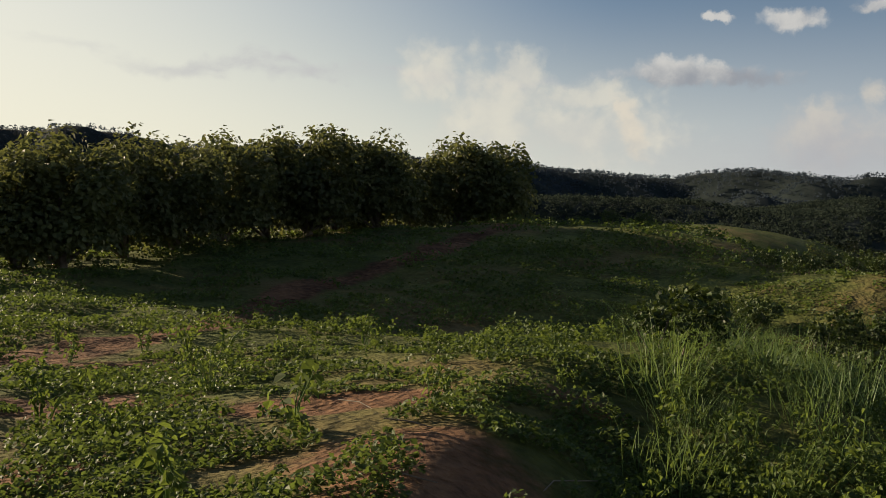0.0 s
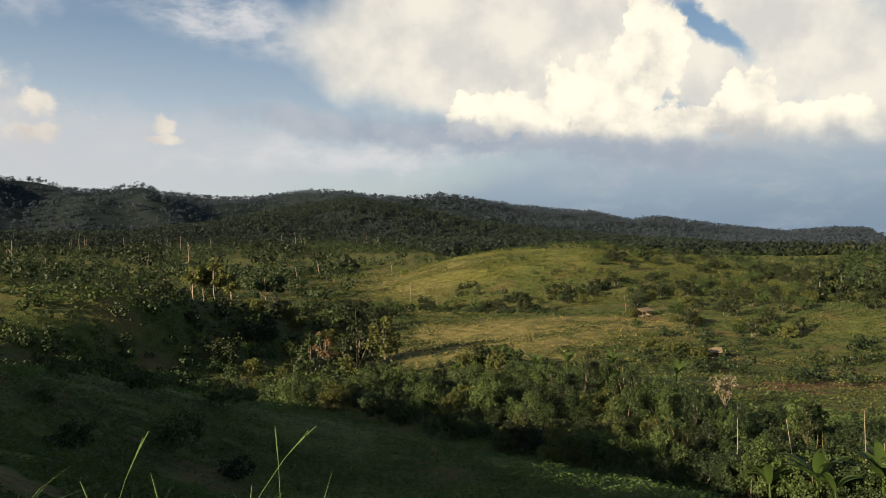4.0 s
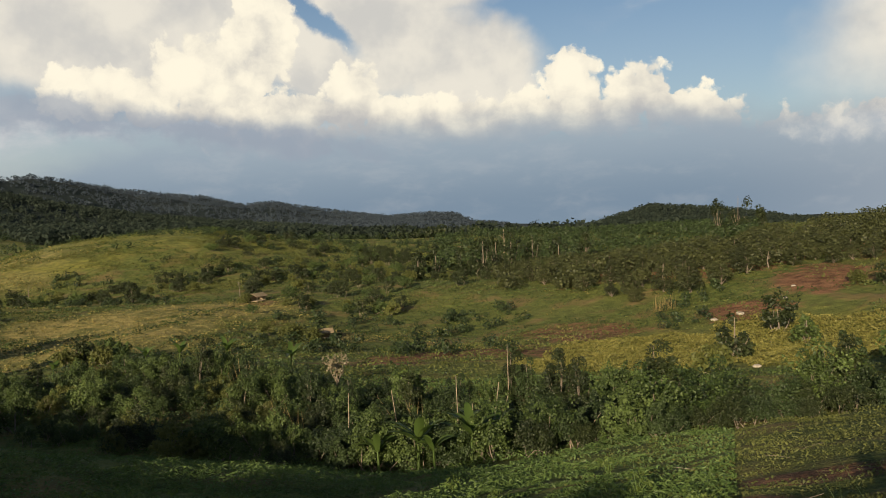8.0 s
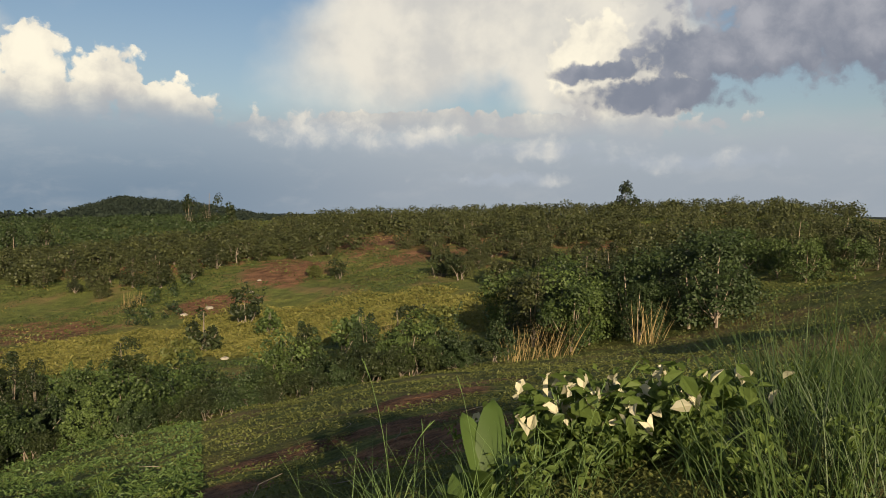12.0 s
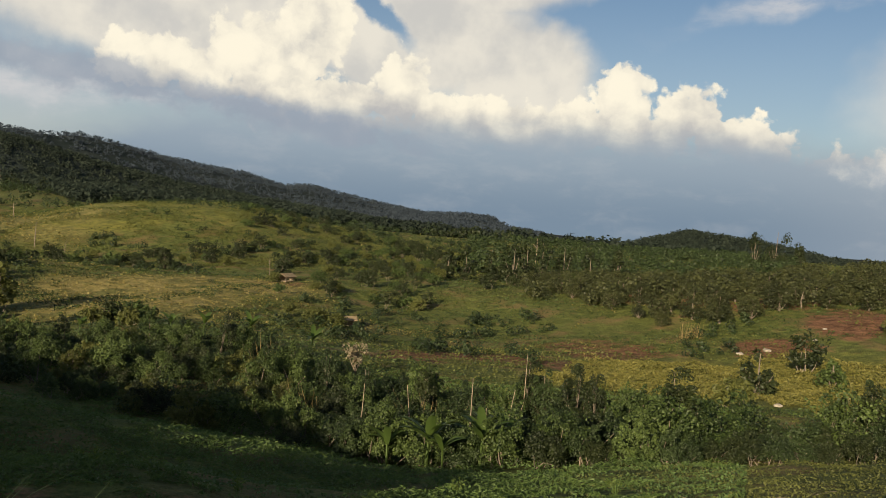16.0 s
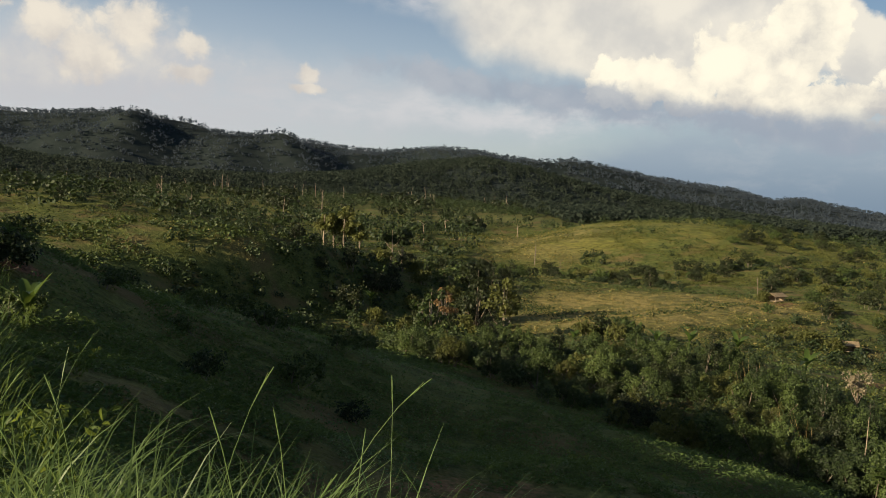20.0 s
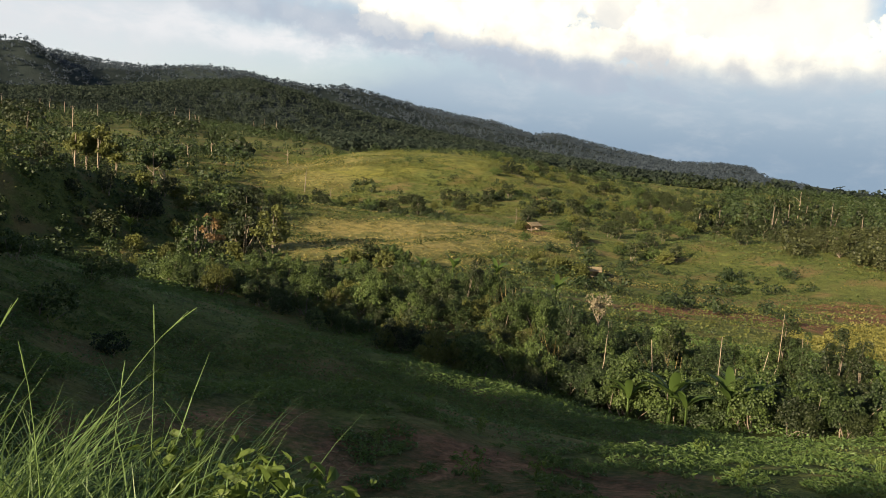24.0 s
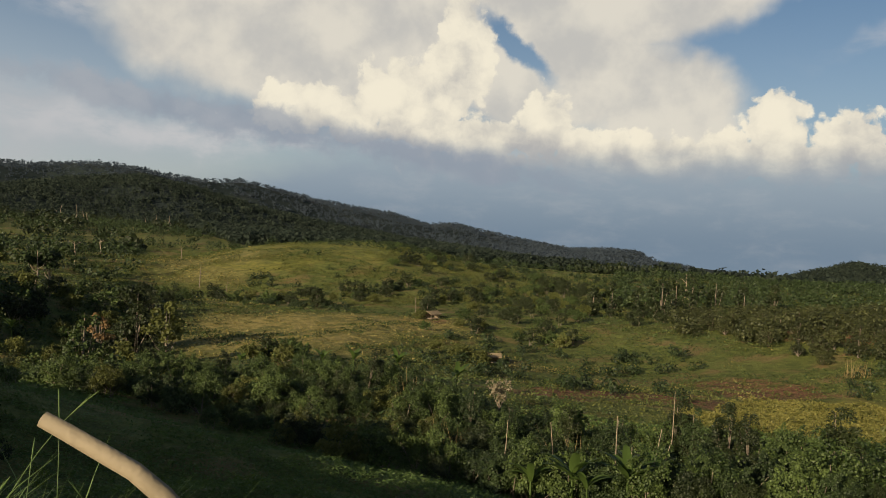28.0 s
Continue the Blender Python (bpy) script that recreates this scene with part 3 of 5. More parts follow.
def track_share(x, y):
    """The worn red track over the spur."""
    line = [at(b, d) for b, d in TRACK]
    near = np.full(np.shape(x), 1e9)
    for (x0, y0), (x1, y1) in zip(line, line[1:]):
        k = np.clip(((x - x0) * (x1 - x0) + (y - y0) * (y1 - y0)) / ((x1 - x0) ** 2 + (y1 - y0) ** 2), 0, 1)
        near = np.minimum(near, np.hypot(x - x0 - k * (x1 - x0), y - y0 - k * (y1 - y0)))
    return 0.66 * np.clip(1.5 - near / 0.85, 0, 1)


def bare_soil(x, y):
    return np.maximum(shares(SOIL, x, y), track_share(x, y))


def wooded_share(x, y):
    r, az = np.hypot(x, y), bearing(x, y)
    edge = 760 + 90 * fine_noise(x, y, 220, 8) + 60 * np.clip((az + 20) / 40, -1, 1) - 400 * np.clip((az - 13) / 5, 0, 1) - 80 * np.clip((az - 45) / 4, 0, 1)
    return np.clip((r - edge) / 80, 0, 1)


def sheet(name, verts, faces, material, smooth=True):
    me = bpy.data.meshes.new(name)
    if isinstance(faces, np.ndarray):
        n, k = faces.shape
        me.vertices.add(len(verts))
        me.vertices.foreach_set("co", np.asarray(verts, np.float32).ravel())
        me.loops.add(n * k)
        me.loops.foreach_set("vertex_index", faces.astype(np.int32).ravel())
        me.polygons.add(n)
        me.polygons.foreach_set("loop_start", np.arange(0, n * k, k, dtype=np.int32))
        me.update(calc_edges=True)
    else:
        me.from_pydata(verts, [], faces)
    me.polygons.foreach_set("use_smooth", np.full(len(me.polygons), smooth))
    me.materials.append(material)
    me.update()
    return me


def build_ground():
    az = np.concatenate([np.arange(-88, 112, 0.34), np.arange(112, 272, 2.5)])
    rings = np.concatenate([[0.35], 0.6 * (4700 / 0.6) ** (np.arange(270) / 269)])
    n = len(az)
    a = np.radians(az)
    x, y = np.outer(rings, np.sin(a)).ravel(), np.outer(rings, np.cos(a)).ravel()
    z = ground_height(x, y)
    verts = np.column_stack([x, y, z])
    i, j = np.meshgrid(np.arange(len(rings) - 1), np.arange(n), indexing="ij")
    k = (j + 1) % n
    faces = np.stack([i * n + j, (i + 1) * n + j, (i + 1) * n + k, i * n + k], -1).reshape(-1, 4)[:, ::-1]
    hub = len(verts)
    verts = np.vstack([verts, [0, 0, float(ground_height(0, 0))]])
    fan = [(hub, (q + 1) % n, q) for q in range(n)]
    me = sheet("ground", verts.tolist(), faces.tolist() + fan, EARTH)
    x, y = verts[:, 0], verts[:, 1]
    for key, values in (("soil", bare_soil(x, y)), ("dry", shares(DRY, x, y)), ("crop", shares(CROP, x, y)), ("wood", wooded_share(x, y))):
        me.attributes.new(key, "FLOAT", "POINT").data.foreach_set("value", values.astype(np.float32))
    return tagged(new("ground", me), "rolling green hillside with red soil patches and fields", "ground", kind="structure")


build_ground()

# ---------------------------------------------------------------- makers of plants
def part(name, me, parent, label=""):
    ob = new(name, me)
    ob.parent = parent
    return tagged(ob, label)


def thing(name, label, category, group=""):
    return tagged(new(name), label, category, group)


def leaf_blades(rng, centres, out, size, droop=0.0, slim=0.45, fine=False):
    """Folded leaf shapes at the centres, facing roughly along out. Two triangles each, or four with a rounded outline if fine."""
    n = len(centres)
    out = out / np.maximum(np.linalg.norm(out, axis=1, keepdims=True), 1e-6)
    d = rng.normal(size=(n, 3))
    d -= (d * out).sum(1, keepdims=True) * out * 0.7
    d[:, 2] -= droop
    d /= np.linalg.norm(d, axis=1, keepdims=True)
    side = np.cross(d, out + 0.5 * rng.normal(size=(n, 3)))
    side /= np.maximum(np.linalg.norm(side, axis=1, keepdims=True), 1e-6)
    up = np.cross(side, d)
    s = (size * rng.uniform(0.6, 1.35, n))[:, None]
    base = centres - d * s * 0.5
    tip = centres + d * s * 0.5
    if fine:
        rise, curl = up * s * 0.10, up * s * 0.12
        rim = [base, centres - d * s * 0.18 + side * s * slim * 0.85 + rise, centres + d * s * 0.2 + side * s * slim * 0.7 + rise,
               tip - curl, centres + d * s * 0.2 - side * s * slim * 0.7 + rise, centres - d * s * 0.18 - side * s * slim * 0.85 + rise]
        verts = np.stack(rim, 1).reshape(-1, 3)
        k = np.arange(n)[:, None] * 6
        faces = np.concatenate([k + np.array([q]) for q in ([0, 1, 2], [0, 2, 3], [0, 3, 4], [0, 4, 5])], 1).reshape(-1, 3)
        return verts, faces
    left = centres + side * s * slim + up * s * 0.12
    right = centres - side * s * slim + up * s * 0.12
    verts = np.stack([base, left, tip, right], 1).reshape(-1, 3)
    k = np.arange(n)[:, None] * 4
    faces = np.concatenate([k + np.array([[0, 1, 2]]), k + np.array([[0, 2, 3]])], 1).reshape(-1, 3)
    return verts, faces


def merge(pieces):
    vs, fs, at_v = [], [], 0
    for v, f in pieces:
        vs.append(np.asarray(v, float))
        fs.append(np.asarray(f) + at_v)
        at_v += len(v)
    return np.vstack(vs), np.vstack(fs)


def tube(points, radii, sides=6):
    points = np.asarray(points, float)
    n = len(points)
    t = np.gradient(points, axis=0)
    t /= np.linalg.norm(t, axis=1, keepdims=True)
    u = np.cross(t, (0.31, 0.94, 0.13))
    u /= np.linalg.norm(u, axis=1, keepdims=True)
    w = np.cross(t, u)
    a = np.arange(sides) * 2 * math.pi / sides
    ring = (np.cos(a)[None, :, None] * u[:, None] + np.sin(a)[None, :, None] * w[:, None]) * np.asarray(radii)[:, None, None]
    verts = (points[:, None] + ring).reshape(-1, 3)
    faces = []
    for i in range(n - 1):
        for j in range(sides):
            k = (j + 1) % sides
            faces += [(i * sides + j, i * sides + k, (i + 1) * sides + k), (i * sides + j, (i + 1) * sides + k, (i + 1) * sides + j)]
    return verts, np.array(faces)


def crown_points(rng, count, lumps, centre, spread, lump_size):
    """Leaf places and outward ways over a crown made of uneven lumps."""
    c = rng.normal(size=(lumps, 3))
    c /= np.linalg.norm(c, axis=1, keepdims=True)
    c *= rng.uniform(0.35, 1.0, (lumps, 1)) ** 0.6
    c[:, 2] = np.where(c[:, 2] < -0.55, -0.3, c[:, 2])
    c = np.asarray(centre) + c * np.asarray(spread)
    size = lump_size * rng.uniform(0.6, 1.25, lumps)
    pick = rng.integers(0, lumps, count)
    d = rng.normal(size=(count, 3))
    d /= np.linalg.norm(d, axis=1, keepdims=True)
    d[:, 2] = np.where(d[:, 2] < -0.4, -d[:, 2], d[:, 2])
    p = c[pick] + d * (size[pick] * rng.uniform(0.55, 1.05, count))[:, None]
    return p, d + np.array([0, 0, 0.5]), c


def make_shrub(seed, high, wide, leaf, count, material, name="shrub", label="dense green shrub overgrown with creepers", stems=5, lumps=26, shoots=6):
    """A bush of many small uneven clumps, with a few shoots that stand out above it."""
    rng = np.random.default_rng(seed)
    root = thing(name, label, "shrub")
    skew = rng.normal(size=2) * 0.22 * wide
    p, d, c = crown_points(rng, count, lumps, (0, 0, high * 0.44), (wide * 0.46, wide * 0.46, high * 0.46), wide * 0.155)
    p[:, :2] += skew * (p[:, 2:3] / high)
    p[:, 2] = np.where(p[:, 2] < 0.25, rng.uniform(0.05, 0.7, count), p[:, 2])
    for k in range(shoots):
        top = c[int(rng.integers(lumps))] * np.array([1, 1, 0.9]) + np.array([0, 0, 0.1 * high])
        n = count // 45
        h = rng.uniform(0.12, 0.38) * high
        q = rng.uniform(0, 1, n)
        lean = rng.normal(size=2) * 0.25
        at_q = top + np.column_stack([lean[0] * q * h, lean[1] * q * h, q * h]) + rng.normal(size=(n, 3)) * (0.11 * wide * (1.05 - q))[:, None] * np.array([1, 1, 0.6])
        p, d = np.vstack([p, at_q]), np.vstack([d, rng.normal(size=(n, 3)) + np.array([0, 0, 0.3])])
    v, f = leaf_blades(rng, p, d, leaf, 0.45)
    part("foliage", sheet("foliage", v, f, material, False), root)
    pieces = []
    for k in range(stems):
        e = c[k] * np.array([1, 1, 0.95])
        s = np.array([rng.normal() * 0.12 * wide, rng.normal() * 0.12 * wide, -0.15])
        m = (s + e) / 2 + rng.normal(size=3) * 0.08 * wide
        pieces.append(tube([s, m, e], [0.05 * high / 3, 0.035 * high / 3, 0.015], 5))
    v, f = merge(pieces)
    part("branchwork", sheet("branchwork", v, f, BARK), root)
    return root


def make_tree(seed, high, wide, leaf, count, material, bark=BARK, clear=0.35, lumps=16, trunk=0.16, name="tree", label="", forks=7, lump=0.2):
    rng = np.random.default_rng(seed)
    root = thing(name, label, "tree")
    mid = high * (clear + (1 - clear) * 0.5)
    p, d, c = crown_points(rng, count, lumps, (0, 0, mid), (wide * 0.4, wide * 0.4, high * (1 - clear) * 0.42), wide * lump)
    if clear < 0.1:                      # a crown that hangs down to the ground
        low = p[:, 2].min()
        p[:, 2] = 0.12 + (p[:, 2] - low) * (p[:, 2].max() - 0.12) / (p[:, 2].max() - low)
    v, f = leaf_blades(rng, p, d, leaf, 0.25)
    part("crown", sheet("crown", v, f, material, False), root)
    bend = rng.normal(size=2) * 0.03 * high
    line = [(0, 0, -0.3), (bend[0] * 0.4, bend[1] * 0.4, high * 0.2), (bend[0], bend[1], high * clear), (bend[0] * 0.6, bend[1] * 0.6, high * 0.85)]
    v, f = tube(line, [trunk * 1.35, trunk, trunk * 0.8, trunk * 0.2], 8)
    part("trunk", sheet("trunk", v, f, bark), root)
    pieces = []
    for k in range(forks):
        s = np.array([bend[0], bend[1], high * clear * rng.uniform(0.75, 1.3)])
        e = c[k]
        m = (s + e) / 2 + np.array([0, 0, -0.05 * high])
        pieces.append(tube([s, m, e], [trunk * 0.5, trunk * 0.32, trunk * 0.08], 5))
    v, f = merge(pieces)
    part("branchwork", sheet("branchwork", v, f, bark), root)
    return root


def scatter(rng, models, places, group, lo=0.75, hi=1.25, sink=0.05, tilt=4.0):
    """Copies of the models at the places, each turned, leaned and scaled. The models themselves take the first places."""
    spare = list(models)
    for x, y in places:
        m = models[int(rng.integers(len(models)))]
        s = rng.uniform(lo, hi)
        turn = pose(x, y, float(ground_height(x, y)) - sink, rng.normal() * tilt, rng.normal() * tilt, rng.uniform(0, 360))
        if m in spare:
            spare.remove(m)
            ob = m
            ob.matrix_basis = turn
        else:
            ob = copy_thing(m, turn)
        ob.scale = (s * rng.uniform(0.88, 1.12), s * rng.uniform(0.88, 1.12), s)
        tagged(ob, group=group)
    for m in spare:
        for o in (*m.children_recursive, m):
            bpy.data.objects.remove(o)


def band(rng, count, az0, az1, near, far, gap=0.0, keep=None):
    """Random places between two bearings and two distances (functions of the bearing), no closer than gap."""
    got = []
    for _ in range(count * 30):
        if len(got) >= count:
            break
        az = rng.uniform(az0, az1)
        lo, hi = (q(az) if callable(q) else q for q in (near, far))
        d = math.sqrt(rng.uniform(lo * lo, hi * hi))
        x, y = at(az, d)
        if keep and not keep(x, y, az, d):
            continue
        if gap and any((x - a) ** 2 + (y - b) ** 2 < gap * gap for a, b in got):
            continue
        got.append((x, y))
    return got


def between(pairs):
    a = [p[0] for p in pairs]
    b = [p[1] for p in pairs]
    return lambda az: float(np.interp(az, a, b))


# ---------------------------------------------------------------- the thicket in the valley bottom
rng = np.random.default_rng(11)
shrubs = [make_shrub(100 + k, h, w, 0.11, 3600, mat) for k, (h, w, mat) in enumerate(
    [(2.6, 3.2, LEAF_SHRUB), (3.2, 3.0, LEAF_SHRUB), (2.2, 3.0, LEAF_DARK), (3.6, 2.8, LEAF_SHRUB), (2.4, 2.6, LEAF_OLIVE), (3.0, 3.4, LEAF_DEEP), (2.0, 2.4, LEAF_OLIVE), (2.6, 2.0, LEAF_DARK)])]
near_edge = between([(4, 66), (10, 58), (17, 51), (27, 44), (40, 39), (55, 38), (58, 39)])
far_edge = between([(4, 74), (10, 78), (20, 76), (28, 72), (36, 57), (45, 52), (58, 48)])
scatter(rng, shrubs, band(rng, 230, 4, 42, near_edge, far_edge, 1.15), "shrubs of the valley thicket", 0.32, 0.95, tilt=7)
dark_shrubs = [make_shrub(120 + k, h, w, 0.11, 3600, mat) for k, (h, w, mat) in enumerate([(2.8, 3.0, LEAF_DARK), (3.2, 2.4, LEAF_SHRUB), (2.2, 3.0, LEAF_DEEP), (2.4, 2.4, LEAF_SHRUB), (2.6, 2.2, LEAF_DARK)])]
scatter(rng, dark_shrubs, band(rng, 96, 36, 58, near_edge, far_edge, 1.2), "shrubs of the valley thicket", 0.35, 1.1, tilt=7)
scatter(rng, [make_shrub(130 + k, 2.0, 2.4, 0.11, 2600, (LEAF_DARK, LEAF_DEEP, LEAF_DARK)[k]) for k in range(3)], band(rng, 52, 57, 80, between([(57, 39), (70, 42), (80, 43)]), between([(57, 46), (70, 47), (80, 47)]), 1.0),
        "shrubs of the valley thicket", 0.5, 1.0, tilt=7)
saplings = [make_tree(140 + k, h, w, 0.115, 3600, mat, clear=0.08, lumps=30, trunk=0.06, name="sapling", label="slender leafy sapling rising out of the thicket", lump=0.16)
            for k, (h, w, mat) in enumerate([(4.2, 2.2, LEAF_DARK), (3.8, 2.6, LEAF_SHRUB), (4.6, 1.9, LEAF_DEEP), (3.6, 1.8, LEAF_SHRUB)])]
scatter(rng, saplings, [at(a, d) for a, d in ((40.6, 50), (41.6, 52), (43.8, 49), (44.7, 50.5), (46.9, 50), (48.0, 51), (49.2, 50), (50.6, 48), (52.3, 47), (54.2, 46), (55.3, 46.5), (57.8, 45), (59.0, 45.5), (61.5, 46), (66.4, 45.5),
                                                (67.2, 46.5), (68.6, 46), (69.4, 47), (72.8, 47), (37.0, 53), (34.0, 56), (30.5, 60), (27.2, 64), (22.6, 66), (17.4, 68), (13.5, 66))], "saplings of the thicket", 0.75, 1.05, tilt=5)

# ---------------------------------------------------------------- trees on the spur
spur_trees = [make_tree(200 + k, 4.3, 4.8, 0.18, 8000, LEAF_FRUIT, clear=0.02, lumps=64, name="fruit_tree",
                        label="dark bushy fruit tree in full leaf on the spur", lump=0.155) for k in range(3)]
for az, dist, size in ((-79.5, 27, 0.85), (-77, 27, 0.98), (-73.5, 30, 0.95), (-70.5, 31, 0.95), (-67.5, 33, 1.0), (-64.8, 36, 1.0), (-62, 36, 1.1), (-60, 39, 1.05), (-57.5, 39, 1.0),
                       (-55.3, 43, 0.95), (-52.2, 44, 1.15), (-50.2, 45, 1.2), (-73, 38, 0.9), (-66, 43, 0.9), (-59, 48, 0.9)):
    number = len([o for o in spur_trees if o.get("group")])
    ob = spur_trees[number] if number < 3 else copy_thing(spur_trees[int(rng.integers(3))], Matrix())
    x, y, z = spot(az, dist)
    ob.matrix_basis = pose(x, y, z - 0.05, 0, 0, rng.uniform(0, 360))
    ob.scale = (size, size, size)
    tagged(ob, group="row of fruit trees on the spur")

# ---------------------------------------------------------------- orchard on the hill
orchard = [make_tree(300 + k, 3.3, 4.2, 0.24, 1700, LEAF_ORCHARD, clear=0.05, lumps=26, name="orchard_tree",
                     label="round-crowned orchard tree on the hillside", lump=0.17) for k in range(4)]


def orchard_place(x, y, az, d):
    return shares(SOIL, np.array([x]), np.array([y]))[0] < 0.59 and shares(CROP, np.array([x]), np.array([y]))[0] < 0.3


places = band(rng, 160, 47, 72, between([(47, 190), (50, 160), (56, 136), (62, 140), (72, 150)]), between([(47, 225), (50, 205), (60, 190), (72, 200)]), 3.1, orchard_place)
places += band(rng, 138, 72, 104, between([(72, 175), (79, 120), (85, 92), (95, 85), (104, 84)]), between([(72, 215), (79, 180), (104, 170)]), 3.4, orchard_place)
scatter(rng, orchard, places, "orchard trees", 0.7, 1.15)

# ---------------------------------------------------------------- woods of the distance, joined
def far_wood(name, label, seed, count, az0, az1, near, far, high, keep=None, tris=34, material=LEAF_FOREST_HAZE, leaf=0.42):
    rng = np.random.default_rng(seed)
    az = rng.uniform(az0, az1, count * 4)
    r = np.sqrt(rng.uniform(near ** 2, far ** 2, count * 4))
    x, y = r * np.sin(np.radians(az)), r * np.cos(np.radians(az))
    if keep is not None:
        ok = keep(x, y, az, r)
        x, y, r = x[ok], y[ok], r[ok]
    x, y, r = x[:count], y[:count], r[:count]
    z = ground_height(x, y)
    h = high * rng.uniform(0.55, 1.35, len(x))
    k = np.repeat(np.arange(len(x)), tris)
    d = rng.normal(size=(len(k), 3))
    d /= np.linalg.norm(d, axis=1, keepdims=True)
    p = np.column_stack([x, y, z + h * 0.55])[k] + d * (h[k] * rng.uniform(0.6, 1.05, len(k)))[:, None] * np.array([0.54, 0.54, 0.46])
    v, f = leaf_blades(rng, p, d + np.array([0, 0, 0.4]), leaf * h[k], 0.0, 0.5)
    return tagged(new(name, sheet(name, v, f, material, False)), label, "woodland", kind="stuff")


far_wood("hill_forest", "forest covering the distant hills, with cloud shade and blue haze in its colour", 41, 30000, -88, 72, 740, 1320, 6.8, lambda x, y, az, r: (wooded_share(x, y) > 0.3) & (r < 1160 + 120 * np.sin(az / 7)), 18, LEAF_FOREST_HAZE, 0.27)
far_wood("ridge_forest", "forest along the farthest ridges, with blue haze in its leaf colour", 42, 24000, -88, 48, 1500, 3200, 9.5, lambda x, y, az, r: r < 2540 + 600 * np.clip((az - 15) / 20, 0, 1), 13, LEAF_RIDGE_HAZE, 0.32)
far_wood("valley_woods", "woods on the valley floor behind the dome hill, with shade and haze in their colour", 60, 9000, 13, 62, 280, 800, 7.0, lambda x, y, az, r: (wooded_share(x, y) > 0.25) & (r > np.where(az > 47, 500, 395)), 26, LEAF_FOREST_HAZE, 0.24)
# dark leaf materials here stand in for the shadow over the plain
far_wood("plain_trees", "scattered trees and hedges on the valley plain", 43, 4800, -46, 46, 230, 900, 4.4,
         lambda x, y, az, r: (fine_noise(x, y, 60, 12) + 0.6 * fine_noise(x, y, 22, 13) > -0.12) & ~((az > 12) & (r < 420)) & (shares(DRY, x, y) < 0.3), 56, LEAF_DARK, 0.17)
far_wood("plain_hedges", "dark hedges and copses on the valley plain", 44, 1500, -46, 46, 250, 900, 7.0,
         lambda x, y, az, r: (np.abs(fine_noise(x, y, 80, 14)) < 0.13) & ~((az > 12) & (r < 420)) & (shares(DRY, x, y) < 0.3), 56, LEAF_DEEP, 0.2)
far_wood("orchard_rest", "more round orchard trees far up the hillside", 45, 1150, 47, 104, 150, 250, 3.0,
         lambda x, y, az, r: (shares(SOIL, x, y) < 0.59) & (shares(CROP, x, y) < 0.3) & (r < 190 + 55 * np.clip((az - 47) / 12, 0, 1)), 130, LEAF_ORCHARD, 0.115)



def bare_trunks(name, label, seed, count, az0, az1, near, far, high):
    """Pale stems that stand out against the foot of the forest."""
    rng = np.random.default_rng(seed)
    pieces = []
    for _ in range(count):
        x, y, z = spot(rng.uniform(az0, az1), rng.uniform(near, far))
        h = high * rng.uniform(0.5, 1.2)
        pieces.append(tube([(x, y, z - 0.5), (x + rng.normal() * 0.3, y, z + h * 0.6), (x + rng.normal() * 0.6, y, z + h)], [0.3, 0.24, 0.1], 3))
    v, f = merge(pieces)
    return tagged(new(name, sheet(name, v, f, BARK)), label, "trees", kind="stuff")


low_edge, high_edge = np.array([(4, 66), (10, 58), (17, 51), (27, 44), (40, 39), (58, 39)]).T, np.array([(4, 80), (10, 86), (20, 88), (28, 84), (36, 66), (45, 56), (58, 50)]).T
far_wood("thicket_undergrowth", "dense green undergrowth filling the valley thicket", 49, 210, 4, 58, 39, 90, 1.2,
         lambda x, y, az, r: (r > np.interp(az, *low_edge)) & (r < np.interp(az, *high_edge)), 260, LEAF_DARK, 0.1)
far_wood("field_bushes", "small dark bushes dotted over the fields", 47, 650, 12, 62, 88, 260, 1.35,
         lambda x, y, az, r: (fine_noise(x, y, 16, 15) + 0.7 * fine_noise(x, y, 5, 16) > 0.25) & (shares(CROP, x, y) < 0.45) & (shares(DRY, x, y) < 0.4), 60, LEAF_DARK, 0.2)
far_wood("terrace_bushes", "small bushes and stumps on the terrace", 48, 520, -26, 12, 75, 230, 1.5,
         lambda x, y, az, r: fine_noise(x, y, 14, 17) + 0.7 * fine_noise(x, y, 5, 18) > 0.3, 50, LEAF_DARK, 0.22)
far_wood("dome_bushes", "low dark bushes over the flank of the dome hill", 50, 620, 17, 44, 225, 400, 1.6,
         lambda x, y, az, r: fine_noise(x, y, 22, 19) + 0.7 * fine_noise(x, y, 7, 20) > 0.55 - 0.04 * np.clip(az - 22, 0, 12), 46, LEAF_DARK, 0.24)
far_wood("hill_scrub", "dark scrub over the shoulder of the orchard hill", 63, 900, 43, 64, 235, 430, 3.0, None, 70, LEAF_DARK, 0.17)
bare_trunks("forest_trunks", "grey bare trunks along the forest edge", 46, 70, -40, 14, 600, 900, 12)


